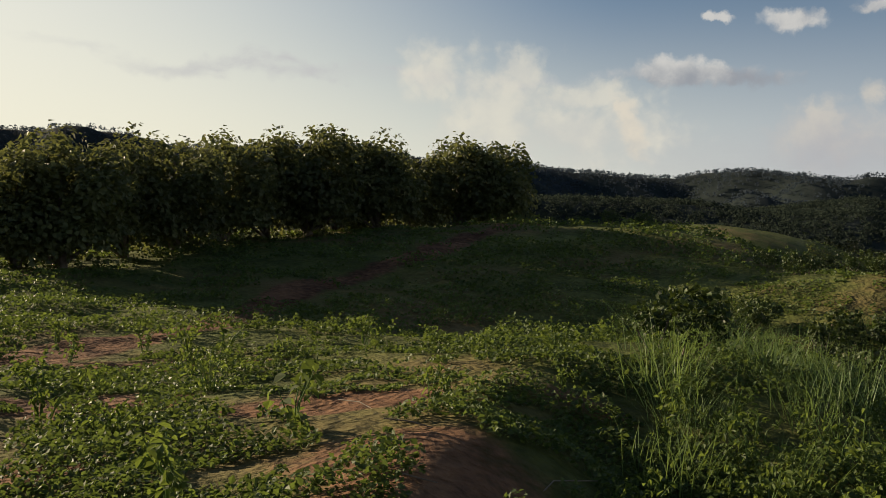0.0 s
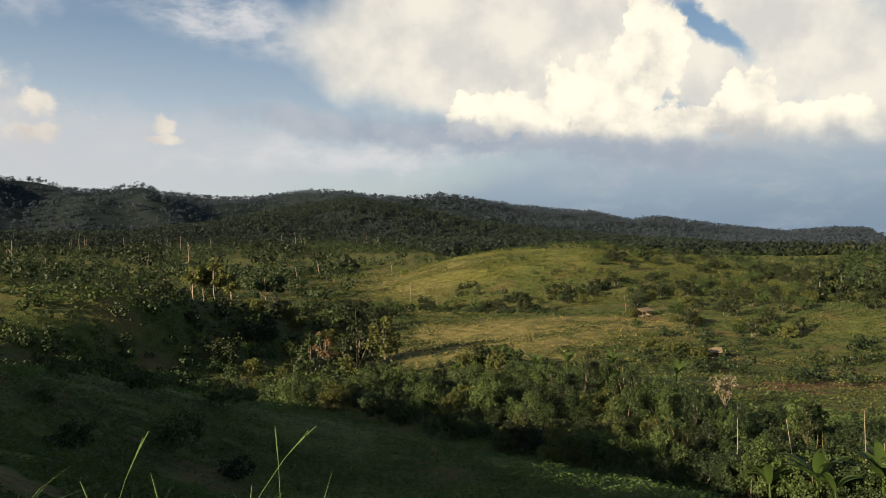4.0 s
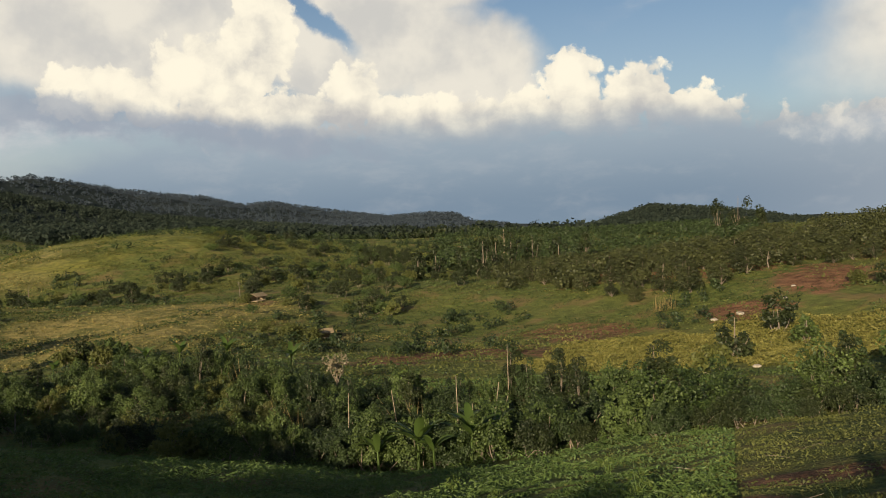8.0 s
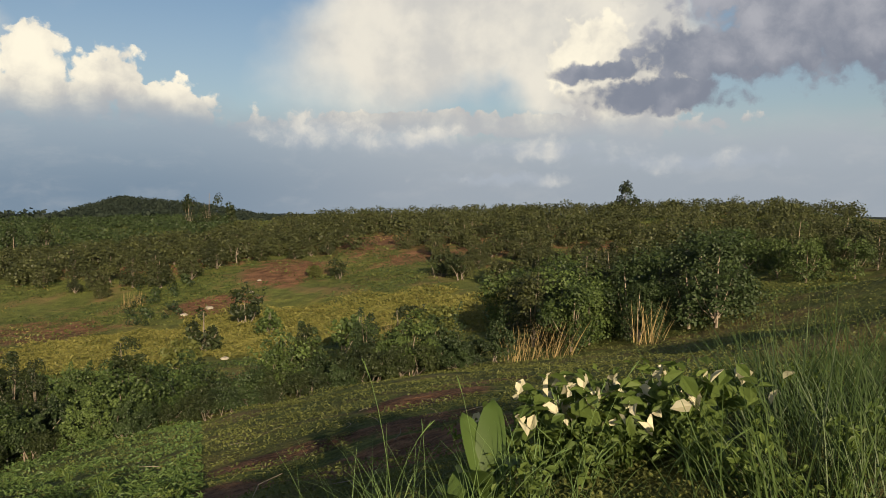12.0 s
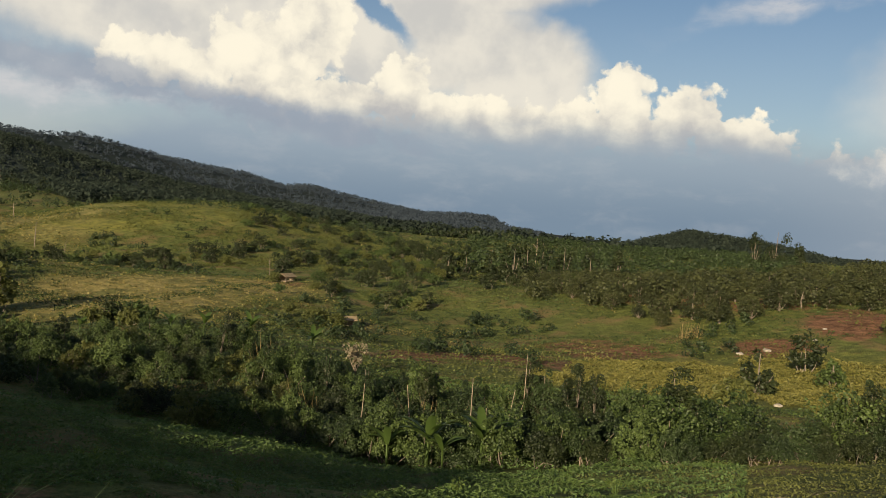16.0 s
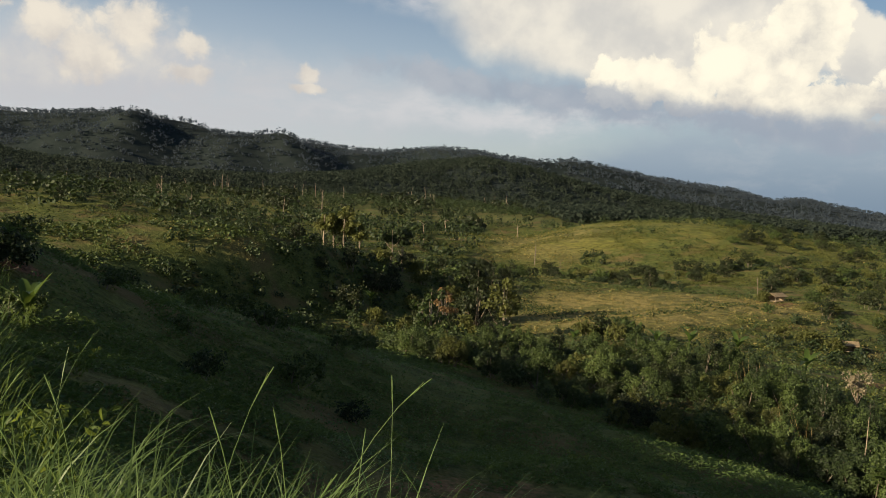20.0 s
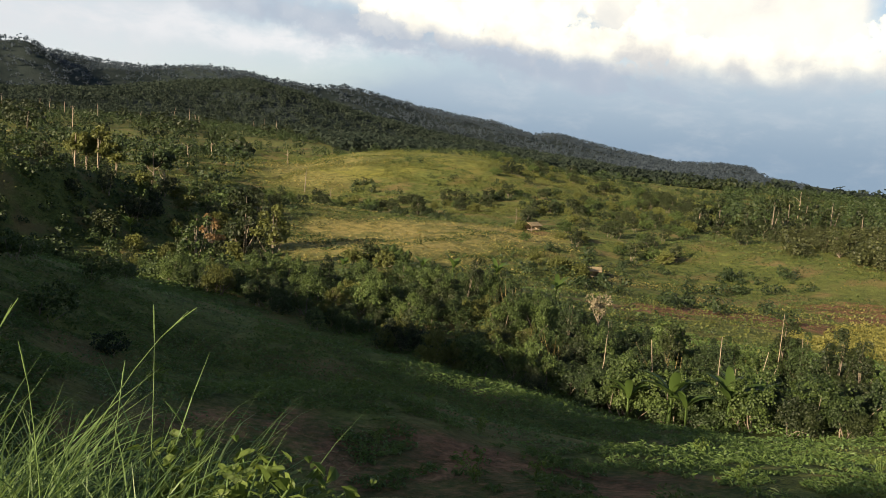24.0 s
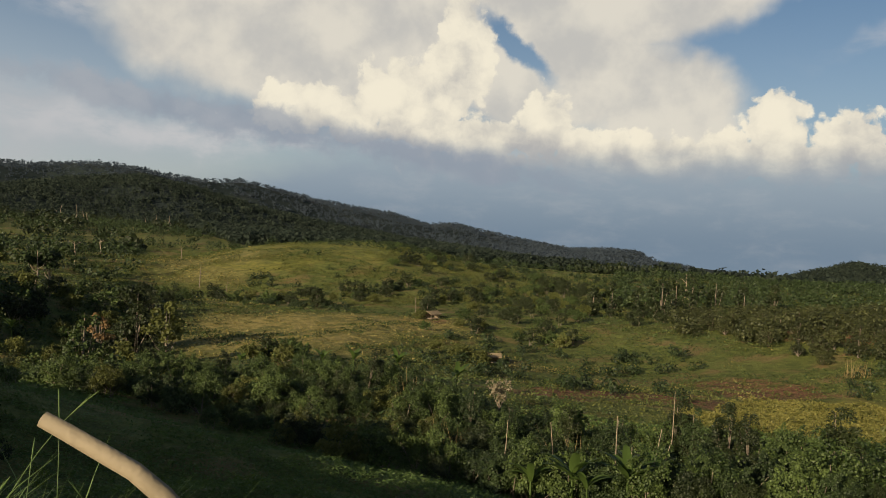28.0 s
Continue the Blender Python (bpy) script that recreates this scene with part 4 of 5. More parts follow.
# ---------------------------------------------------------------- low growth, joined where nobody could count it
def cover(name, label, seed, count, az0, az1, near, far, size, material, lift, keep, power=1.0, slim=0.45, category="plants", fine=False):
    """Leaves lying over the ground in mounds. size and lift grow with the distance."""
    rng = np.random.default_rng(seed)
    n = count * 3
    az = rng.uniform(az0, az1, n)
    r = near * (far / near) ** (rng.uniform(0, 1, n) ** power)
    x, y = r * np.sin(np.radians(az)), r * np.cos(np.radians(az))
    ok = keep(x, y, az, r)
    x, y, r = x[ok][:count], y[ok][:count], r[ok][:count]
    s = size[0] + (size[1] - size[0]) * (r - near) / (far - near)
    mound = np.clip(0.45 + 0.6 * fine_noise(x, y, 1.1, 21) + 0.4 * fine_noise(x, y, 0.45, 22), 0.03, 1.2) * np.clip(0.9 + 0.9 * fine_noise(x, y, 3.5, 26), 0.25, 1.8)
    high = (lift[0] + (lift[1] - lift[0]) * (r - near) / (far - near)) * mound
    z = ground_height(x, y) + high * rng.uniform(0.1, 1.0, len(x)) + 0.02
    out = np.column_stack([rng.normal(size=len(x)) * 0.5, rng.normal(size=len(x)) * 0.5, np.ones(len(x))])
    v, f = leaf_blades(rng, np.column_stack([x, y, z]), out, s, 0.1, slim, fine)
    return tagged(new(name, sheet(name, v, f, material, False)), label, category, kind="stuff")


def off_soil(x, y, az, r):
    return (bare_soil(x, y) + 0.5 * fine_noise(x, y, 0.9, 23) + 0.4 * fine_noise(x, y, 0.35, 28) < 0.5) & (fine_noise(x, y, 1.3, 24) + 0.5 * fine_noise(x, y, 0.5, 25) > -0.62)


cover("creeping_weeds", "low leafy weeds creeping over red soil", 51, 120000, -90, -22, 3.0, 48, (0.042, 0.16), LEAF_CREEP, (0.17, 0.5), lambda x, y, az, r: off_soil(x, y, az, r) & (fine_noise(x, y, 0.8, 46) + 0.6 * fine_noise(x, y, 2.4, 47) > -0.35), 0.75, 0.4)
cover("slope_weeds", "low green weeds on the shaded slope, with shade in their leaf colour", 52, 115000, -22, 62, 2.2, 70, (0.04, 0.15), LEAF_SLOPE_SHADE, (0.12, 0.42), off_soil, 0.62, 0.42)
cover("roadside_weeds", "short weeds and turf beside the grassy track", 53, 85000, 50, 108, 3.0, 62, (0.032, 0.13), LEAF_OLIVE, (0.09, 0.25), off_soil, 0.7, 0.3)


cover("slope_grass", "rough grass hanging over the slope, darkened in colour for the shade there", 58, 95000, -24, 62, 9, 70, (0.11, 0.3), GRASS_SHADED, (0.2, 0.5), lambda x, y, az, r: off_soil(x, y, az, r) & (fine_noise(x, y, 4, 27) > -0.2), 0.8, 0.14, "grass")


def in_crop(x, y, az, r):
    return shares(CROP, x, y) + 0.2 * fine_noise(x, y, 4, 31) > 0.5


def in_dry(x, y, az, r):
    return (shares(DRY, x, y) + 0.45 * fine_noise(x, y, 7, 32) + 0.2 * fine_noise(x, y, 2.5, 36) > 0.45) & (shares(CROP, x, y) < 0.5)


def in_green(x, y, az, r):
    return (shares(DRY, x, y) + 0.4 * fine_noise(x, y, 9, 37) < 0.5) & (shares(CROP, x, y) + 0.3 * fine_noise(x, y, 14, 38) < 0.5) & (shares(SOIL, x, y) < 0.55) & (fine_noise(x, y, 12, 33) + 0.7 * fine_noise(x, y, 4, 34) > -0.3)


cover("yellow_crop", "yellowing field crop in the hollow", 54, 110000, 46, 90, 60, 122, (0.14, 0.24), LEAF_CROP, (0.5, 0.75), in_crop, 1.0, category="crop")
cover("dry_stubble", "dry straw-coloured stubble on the field", 55, 42000, -24, 104, 90, 380, (0.22, 0.7), STUBBLE, (0.35, 0.8), in_dry, 0.9, category="stubble")
cover("field_growth", "low green growth on the far fields", 56, 190000, -30, 104, 58, 420, (0.16, 0.6), LEAF_SHRUB, (0.4, 1.0), in_green, 0.8)
cover("terrace_growth", "rough weeds and clods on the sunlit terrace", 59, 42000, -26, 12, 58, 190, (0.22, 0.6), LEAF_SHRUB, (0.5, 1.1), lambda x, y, az, r: (fine_noise(x, y, 5, 39) + 0.6 * fine_noise(x, y, 2.2, 40) > 0.05), 0.8)
cover("field_brush", "olive brush on the far fields", 57, 90000, -30, 104, 62, 420, (0.18, 0.7), LEAF_OLIVE, (0.5, 1.2), lambda x, y, az, r: (shares(SOIL, x, y) < 0.7) & (shares(CROP, x, y) < 0.4) & (shares(DRY, x, y) < 0.6) & (fine_noise(x, y, 15, 35) > 0.0), 0.8)

cover("dome_growth", "patchy low growth over the dome hill", 61, 52000, 9, 48, 205, 340, (0.28, 0.5), LEAF_OLIVE, (0.35, 0.8), lambda x, y, az, r: fine_noise(x, y, 11, 42) + 0.7 * fine_noise(x, y, 4, 43) + 0.03 * (az - 24) > 0.1, 1.0)
cover("field_clods", "green weeds and clods over the dry field", 62, 30000, 12, 48, 88, 210, (0.2, 0.36), LEAF_SHRUB, (0.35, 0.8), lambda x, y, az, r: (fine_noise(x, y, 6, 44) + 0.7 * fine_noise(x, y, 2.4, 45) > 0.22) & (shares(DRY, x, y) > 0.3), 1.0)

# ---------------------------------------------------------------- grasses
def blade(base, way, length, width, bend, steps=6):
    """One curved tapering blade as a strip; way leans it, bend lets the tip hang."""
    t = np.linspace(0, 1, steps)[:, None]
    way = np.asarray(way, float)
    way = way / np.linalg.norm(way)
    flat = np.array([way[0], way[1], 0.0])
    flat = flat / max(np.linalg.norm(flat), 1e-6)
    line = base + way * t * length + (flat * 0.55 + np.array([0, 0, -0.75])) * (t ** 2.2) * bend * length
    side = np.cross(way, (0.2, 0.1, 1.0))
    side = side / max(np.linalg.norm(side), 1e-6)
    w = width * (1 - t ** 2 * 0.92) * 0.5
    verts = np.stack([line - side * w, line + side * w], 1).reshape(-1, 3)
    faces = []
    for i in range(steps - 1):
        a = 2 * i
        faces += [(a, a + 1, a + 3), (a, a + 3, a + 2)]
    return verts, np.array(faces), line[-1]


def make_tuft(seed, high, spread, count, width, material, label, heads=0, lean=(0, 0), name="grass_tuft", bend=(0.15, 0.6), category="grass"):
    rng = np.random.default_rng(seed)
    root = thing(name, label, category)
    pieces, ears = [], []
    for k in range(count):
        base = np.array([rng.normal() * spread * 0.35, rng.normal() * spread * 0.35, -0.05])
        way = np.array([rng.normal() * 0.28 + base[0] * 0.5 / spread + lean[0], rng.normal() * 0.28 + base[1] * 0.5 / spread + lean[1], 1.0])
        v, f, tip = blade(base, way, high * rng.uniform(0.55, 1.1), width * rng.uniform(0.6, 1.3), rng.uniform(*bend), 5)
        pieces.append((v, f))
    v, f = merge(pieces)
    part("tussock", sheet("tussock", v, f, material, False), root)
    for k in range(heads):
        base = np.array([rng.normal() * spread * 0.3, rng.normal() * spread * 0.3, -0.05])
        way = np.array([rng.normal() * 0.2 + lean[0], rng.normal() * 0.2 + lean[1], 1.0])
        t = np.linspace(0, 1, 8)[:, None]
        way = way / np.linalg.norm(way)
        hang = np.array([way[0], way[1], -0.35])
        line = base + way * t * high * rng.uniform(1.0, 1.3) + hang * t ** 3 * high * 0.35
        v, f = tube(line, np.linspace(0.0035, 0.0015, 8), 4)
        stalk = part("stalk", sheet("stalk", v, f, material), root)
        ear = line[-1] + (line[-2] - line[-1]) * np.linspace(0.9, -0.3, 12)[:, None] + np.array([0, 0, -0.02]) * np.linspace(0, 1, 12)[:, None] ** 2
        v, f = tube(ear, 0.0012 + 0.0028 * np.sin(np.linspace(0.1, 3.0, 12)) * rng.uniform(0.4, 1.2, 12), 5)
        part("seed_head", sheet("seed_head", v, f, GRASS, False), stalk, "slim pale-green seed head")
    return root


rng = np.random.default_rng(77)
near_tufts = [make_tuft(500 + k, 1.05, 0.6, 170, 0.0105, GRASS, "tall green grass tuft with drooping seed heads", 1, (0.12, 0.02), bend=(0.2, 0.85)) for k in range(4)]
scatter(rng, near_tufts, [at(a, d) for a, d in ((-14, 2.9), (-11.5, 2.6), (-9, 3.0), (-6.5, 2.7), (-4, 2.9), (-1.5, 2.6), (1, 2.9), (3.5, 2.5), (5, 3.2), (-12, 3.5), (-7.5, 3.5), (-2.5, 3.4), (-17, 3.3), (-20, 4.0), (-15.5, 4.4))],
        "tall grass at the road's edge", 0.8, 1.02, tilt=3)
slope_tufts = [make_tuft(520 + k, 1.0, 0.8, 110, 0.012, GRASS, "tall pale-green grass clump on the spur", 0, (0.05, 0), bend=(0.05, 0.4)) for k in range(4)]
scatter(rng, slope_tufts, band(rng, 24, -39, -20, 7.0, 14, 0.7) + band(rng, 16, -34, -18, 13, 24, 1.2), "tall grass on the spur", 0.55, 1.0, tilt=5)
side_tufts = [make_tuft(540 + k, 1.15, 0.7, 80, 0.010, GRASS_DEEP, "tall dark-green grass beside the track", 0, (-0.1, 0), bend=(0.05, 0.45)) for k in range(3)]
scatter(rng, side_tufts, band(rng, 18, 99.5, 110, 5.0, 8.5, 0.45) + band(rng, 3, 100, 106, 4.2, 5, 0.4), "tall grass beside the track", 0.7, 1.1, tilt=5)
thin_tufts = [make_tuft(560 + k, 0.95, 0.5, 26, 0.006, GRASS, "sparse arching grass tuft", 1, (-0.2, 0), bend=(0.1, 0.5)) for k in range(2)]
scatter(rng, thin_tufts, [at(a, d) for a, d in ((71.5, 4.4), (73.5, 4.6), (75.5, 4.3), (78.5, 4.6), (80, 4.4), (11, 3.6), (14, 4.2), (84, 4.6), (88, 4.7), (92, 4.6))], "sparse grass at the roadside", 0.75, 1.1, tilt=6)
reeds = [make_tuft(580 + k, 3.2, 1.5, 34, 0.035, STRAW, "dry straw-coloured reed clump", 0, name="reed_clump", bend=(0.0, 0.2)) for k in range(2)]
scatter(rng, reeds, [at(a, d) for a, d in ((83.0, 45), (84.2, 46), (85.6, 45), (57.6, 127), (58.3, 128), (74.2, 56), (75.6, 55), (46.8, 50), (91.5, 47), (41, 47), (30, 62), (33, 50))], "dry reed clumps", 0.75, 1.05)

# ---------------------------------------------------------------- single trees and bushes of the valley
def put(ob, az, dist, turn=0.0, scale=1.0, sink=0.1):
    x, y, z = spot(az, dist)
    ob.matrix_basis = pose(x, y, z - sink, 0, 0, turn)
    ob.scale = (scale, scale, scale)
    return ob


for k, (a, d, h, w) in enumerate(((1.7, 166, 10.5, 4.6), (2.4, 167, 9.5, 4.0), (3.1, 165, 11, 4.6), (3.9, 166, 9.0, 4.2), (6.1, 158, 8.8, 4.6), (6.9, 159, 8.0, 4.0), (-9.0, 420, 17, 7), (-6.9, 410, 13, 9), (9.8, 300, 9, 5))):
    tall = put(make_tree(600 + k, h, w * 1.15, 0.5, 900, LEAF_OLIVE if k < 4 else LEAF_DARK, BARK_PALE, 0.42, 12, 0.16, "tall_tree", "tall slender tree with pale bare trunk and olive crown", 4, 0.19), a, d, 40 * k)
    tagged(tall, group="tall pale-trunked trees")
put(make_tree(620, 10.5, 8.5, 0.45, 3000, LEAF_DEEP, clear=0.05, lumps=30, trunk=0.25, name="broad_tree", label="broad dark-green tree in the gully", lump=0.15), 12.1, 124)
put(make_tree(621, 7.5, 5.5, 0.40, 1100, LEAF_OLIVE, clear=0.12, lumps=22, trunk=0.18, name="gully_tree", label="half-withered drooping olive tree in the gully", lump=0.15), 13.8, 108)
put(make_tree(622, 7.5, 4.2, 0.36, 1100, LEAF_SHRUB, clear=0.05, lumps=22, trunk=0.15, name="gully_tree", label="slender leafy tree on the gully's edge", lump=0.17), 9.0, 94)
put(make_tree(623, 6.5, 3.0, 0.34, 420, LEAF_DRY, clear=0.3, lumps=10, trunk=0.13, name="withered_tree", label="withered tree with brown leaves in the gully", lump=0.17), 9.9, 98)
put(make_tree(624, 5.0, 4.6, 0.4, 900, LEAF_DEEP, clear=0.03, lumps=18, name="field_tree", label="single dark round tree below the dome hill", lump=0.18), 23.4, 196)
put(make_tree(625, 4.4, 3.6, 0.32, 1000, LEAF_DEEP, clear=0.02, lumps=18, name="field_tree", label="dark leafy tree standing in the yellow crop", lump=0.18), 62.3, 80)
put(make_tree(626, 3.0, 3.4, 0.32, 800, LEAF_SHRUB, clear=0.02, lumps=16, name="field_tree", label="low green tree at the crop's edge", lump=0.18), 66.5, 92)
put(make_tree(627, 8.2, 8.0, 0.6, 1100, LEAF_DEEP, clear=0.06, lumps=16, name="lone_tree", label="lone dark tree on the orchard skyline", lump=0.2), 90.0, 226)
put(make_tree(628, 3.0, 2.8, 0.18, 420, LEAF_BLEACHED, BARK_PALE, 0.1, 12, 0.07, "pale_bush", "bleached pale bush at the thicket's edge", 6, 0.16), 36.0, 66)
for k, (a, d, h) in enumerate(((61.4, 320, 13), (62.8, 330, 16), (64, 325, 10), (48, 212, 12), (46.2, 205, 10), (44.8, 207, 9), (49.5, 225, 11), (43, 204, 8), (47, 218, 11), (51.2, 228, 9), (41.8, 200, 7), (53, 240, 9))):
    tagged(put(make_tree(640 + k, h, h * 0.62, 0.6, 800, LEAF_DEEP, clear=0.08, lumps=14, trunk=0.25, name="hedgerow_tree", label="tall dark tree in the hedge below the orchard", lump=0.2), a, d, 50 * k), group="dark hedge trees")

rng = np.random.default_rng(79)
bushes = [make_shrub(700 + k, h, w, 0.27, 900, mat, "bush", "dark rounded bush among the fields") for k, (h, w, mat) in enumerate([(3.2, 4.0, LEAF_DEEP), (2.6, 3.6, LEAF_SHRUB), (4.0, 3.6, LEAF_DEEP), (2.2, 3.4, LEAF_OLIVE)])]
spots = [at(a, d) for a, d in ((19.4, 106), (20.3, 108), (21.4, 105), (22.0, 108), (20.8, 110), (37.9, 150), (39.0, 152), (39.9, 150), (40.6, 153), (33, 122), (33.8, 124), (34.7, 120), (31.5, 128),
                               (6.5, 140), (7.6, 132), (-3, 96), (-1.5, 92), (64.8, 102), (78, 120), (79, 116), (69.5, 132), (71, 130), (76, 66), (77.5, 62), (61, 62), (71.5, 60))]
spots += band(rng, 60, 12, 38, between([(12, 196), (24, 206), (38, 214)]), between([(12, 226), (24, 226), (38, 262)]), 2.5)
spots += band(rng, 70, 28, 46, 240, 330, 3.0) + band(rng, 46, 3, 14, 92, 175, 2.5) + band(rng, 40, 30, 42, 150, 235, 3.5) + band(rng, 24, -2, 6, 120, 200, 4)
spots += band(rng, 50, 38, 58, 165, 260, 3.0) + band(rng, 30, -20, 0, 240, 320, 4)
scatter(rng, bushes, spots, "bushes among the fields", 0.6, 1.2)

thicket = [make_tree(720 + k, h, 4.6, 0.16, 3600, mat, BARK_PALE, 0.08, 20, 0.08, "thicket_tree", "dense olive-green thicket tree with pale stems beside the track", 5, 0.17) for k, (h, mat) in enumerate([(5.2, LEAF_DARK), (4.6, LEAF_SHRUB), (5.6, LEAF_ORCHARD)])]
scatter(rng, thicket, band(rng, 30, 86.5, 96, 48, 66, 2.2) + band(rng, 9, 82, 88, 52, 64, 2.4) + band(rng, 18, 95, 106, 72, 92, 3), "thicket beside the track", 0.7, 1.1)
row = [make_shrub(740 + k, 3.0, 2.6, 0.115, 3000, LEAF_DARK if k else LEAF_SHRUB) for k in range(2)]
scatter(rng, row, [at(a, d) for a, d in ((66.8, 46), (67.9, 46.5), (68.8, 46), (74.6, 46), (75.6, 45), (81.5, 45), (61, 43), (57.5, 42), (78, 47))], "shrubs of the valley thicket", 0.8, 1.3)

# ---------------------------------------------------------------- bananas and broad-leaved plants
def broad_leaf(rng, base, way, length, width, bend):
    """A long leaf with a folded midrib that arches over."""
    steps = 8
    t = np.linspace(0, 1, steps)[:, None]
    way = np.asarray(way, float) / np.linalg.norm(way)
    flat = np.array([way[0], way[1], 0]) / max(np.hypot(way[0], way[1]), 1e-6)
    line = base + way * t * length + (flat * 0.4 + np.array([0, 0, -0.8])) * t ** 2 * bend * length
    side = np.cross(way, (0, 0, 1.0))
    side /= np.linalg.norm(side)
    w = width * 0.5 * np.sin(np.clip(t * 0.93 + 0.07, 0, 1) * math.pi) ** 0.6
    lift = np.array([0, 0, 1.0]) * w * 0.35
    verts = np.stack([line - side * w + lift, line, line + side * w + lift], 1).reshape(-1, 3)
    faces = []
    for i in range(steps - 1):
        a = 3 * i
        for q in (0, 1):
            faces += [(a + q, a + q + 1, a + q + 4), (a + q, a + q + 4, a + q + 3)]
    return verts, np.array(faces)


def make_banana(seed, high, leaves, length, width, name="banana_plant", label="banana plant with broad arching leaves", material=LEAF_BANANA, upright=1.2):
    rng = np.random.default_rng(seed)
    root = thing(name, label, "plant")
    v, f = tube([(0, 0, -0.2), (0.02, 0, high * 0.5), (0.04, 0.02, high)], [0.13 * high / 2, 0.1 * high / 2, 0.06 * high / 2], 8)
    part("stem", sheet("stem", v, f, material), root)
    for k in range(leaves):
        a = k * 2.4 + rng.uniform(-0.4, 0.4)
        way = (math.cos(a), math.sin(a), upright * rng.uniform(0.6, 1.6))
        v, f = broad_leaf(rng, np.array([0.03, 0.01, high * rng.uniform(0.85, 1.0)]), way, length * rng.uniform(0.7, 1.15), width * rng.uniform(0.8, 1.1), rng.uniform(0.2, 0.7))
        part("leaf", sheet("leaf", v, f, material), root)
    return root


rng = np.random.default_rng(83)
bananas = [make_banana(800 + k, 1.5, 7, 1.9, 0.5) for k in range(3)]
scatter(rng, bananas, [at(a, d) for a, d in ((43.4, 40), (44.3, 40.5), (45.4, 41), (44.8, 39), (41.2, 38.5), (42.3, 38), (46.5, 42), (38.5, 39), (24, 92), (26, 86), (29, 80), (18.5, 90), (33, 74), (8, 128), (5, 124))], "banana plants in the valley", 0.7, 1.15)
put(make_banana(811, 0.6, 7, 0.95, 0.26, label="young banana plant on the dark slope", upright=2.0), -16.4, 20)
put(make_banana(812, 0.12, 4, 0.75, 0.2, "broad_leaf_plant", "upright broad-leaved plant by the pale bush", upright=4.0), 81.2, 4.9)
put(make_banana(813, 0.08, 4, 0.45, 0.16, "broad_leaf_plant", "small broad-leaved plant at the roadside", upright=2.5), 79.0, 5.1)
for k, (a, d, h, lean) in enumerate(((43.9, 41.5, 4.2, 2), (46.0, 42, 3.6, 16), (46.4, 42.5, 3.2, 24), (44.9, 42, 2.6, 4), (40.0, 45, 3.5, -6), (47.4, 50, 4.5, 3), (72.3, 53, 3.5, 5), (75, 50, 3.4, -4), (36.5, 47, 3.0, 5))):
    pole = thing("bare_pole", "bare pale pole leaning in the thicket", "pole", "bare poles in the thicket")
    v, f = tube([(0, 0, -0.3), (0.05, 0.02, h * 0.5), (0.0, 0.05, h)], [0.035, 0.028, 0.015], 6)
    part("shaft", sheet("shaft", v, f, BARK_PALE), pole)
    x, y, z = spot(a, d)
    pole.matrix_basis = pose(x, y, z, 0, lean, 0)

# ---------------------------------------------------------------- leafy plants close by
def make_leafy_plant(seed, high, wide, leaf, count, material, name, label, stems=9, slim=0.42, droop=0.5, pale=0, pale_label=""):
    """A herb with arching stems and leaves strung along them; pale young leaves on top if asked for."""
    rng = np.random.default_rng(seed)
    root = thing(name, label, "plant")
    pieces, tips, spots = [], [], []
    for k in range(stems):
        a, s = rng.uniform(0, 6.28), rng.uniform(0.3, 1.0)
        e = np.array([math.cos(a) * wide * 0.5 * s, math.sin(a) * wide * 0.5 * s, high * rng.uniform(0.65, 1.05)])
        m = e * np.array([0.35, 0.35, 0.6])
        pieces.append(tube([np.array([0, 0, -0.05]) + e * np.array([0.1, 0.1, 0]), m, e], [0.008, 0.006, 0.003], 5))
        tips.append(e)
        for q in rng.uniform(0.25, 1.0, max(1, count // stems)):
            spots.append((m * (1 - q) + e * q if q > 0.5 else m * q * 2) + rng.normal(size=3) * leaf * 0.6)
    for v, f in pieces:
        part("stem", sheet("stem", v, f, GRASS), root)
    spots = np.array(spots)
    spots[:, 2] = np.maximum(spots[:, 2], 0.02)
    v, f = leaf_blades(rng, spots, np.column_stack([spots[:, 0], spots[:, 1], np.full(len(spots), wide * 0.6)]), leaf, droop, slim, True)
    part("foliage", sheet("foliage", v, f, material, False), root)
    for k in range(pale):
        q = tips[k % len(tips)] + rng.normal(size=3) * leaf * np.array([1.0, 1.0, 0.4])
        v, f = leaf_blades(rng, q[None], np.array([[-0.5, -0.3, 1.0]]) + rng.normal(size=(1, 3)) * 0.4, leaf * rng.uniform(0.7, 1.1), 0.8, 0.36, True)
        part("leaf", sheet("leaf", v, f, LEAF_PALE, False), root, pale_label)
    return root


rng = np.random.default_rng(91)
pale_models = [make_leafy_plant(900 + k, 0.58, 0.8, 0.115, 120, LEAF_WEED, "pale_topped_shrub", "low leafy shrub with creamy white top leaves", 9, 0.36, 0.4, 18, "creamy white drooping leaf") for k in range(3)]
scatter(rng, pale_models, [at(a, d) for a, d in ((84.6, 5.7), (86.6, 5.5), (88.6, 5.7), (90.6, 5.5), (92.6, 5.8), (94.4, 5.6), (87.5, 6.2), (90, 6.2), (92, 6.3), (85.5, 6.2))], "pale-topped shrubs at the roadside", 0.8, 1.1)
weeds = [make_leafy_plant(920 + k, 0.45, 0.55, 0.06, 110, LEAF_WEED, "tall_weed", "leafy green weed standing above the turf", 5, 0.32, 0.5) for k in range(4)]
spots = band(rng, 26, 80, 108, 4.4, 8.0, 0.5) + band(rng, 46, -38, -14, 5.2, 9.0, 0.4) + band(rng, 40, -85, -30, 4.6, 18, 0.8) + band(rng, 30, -40, -12, 9, 22, 0.8)
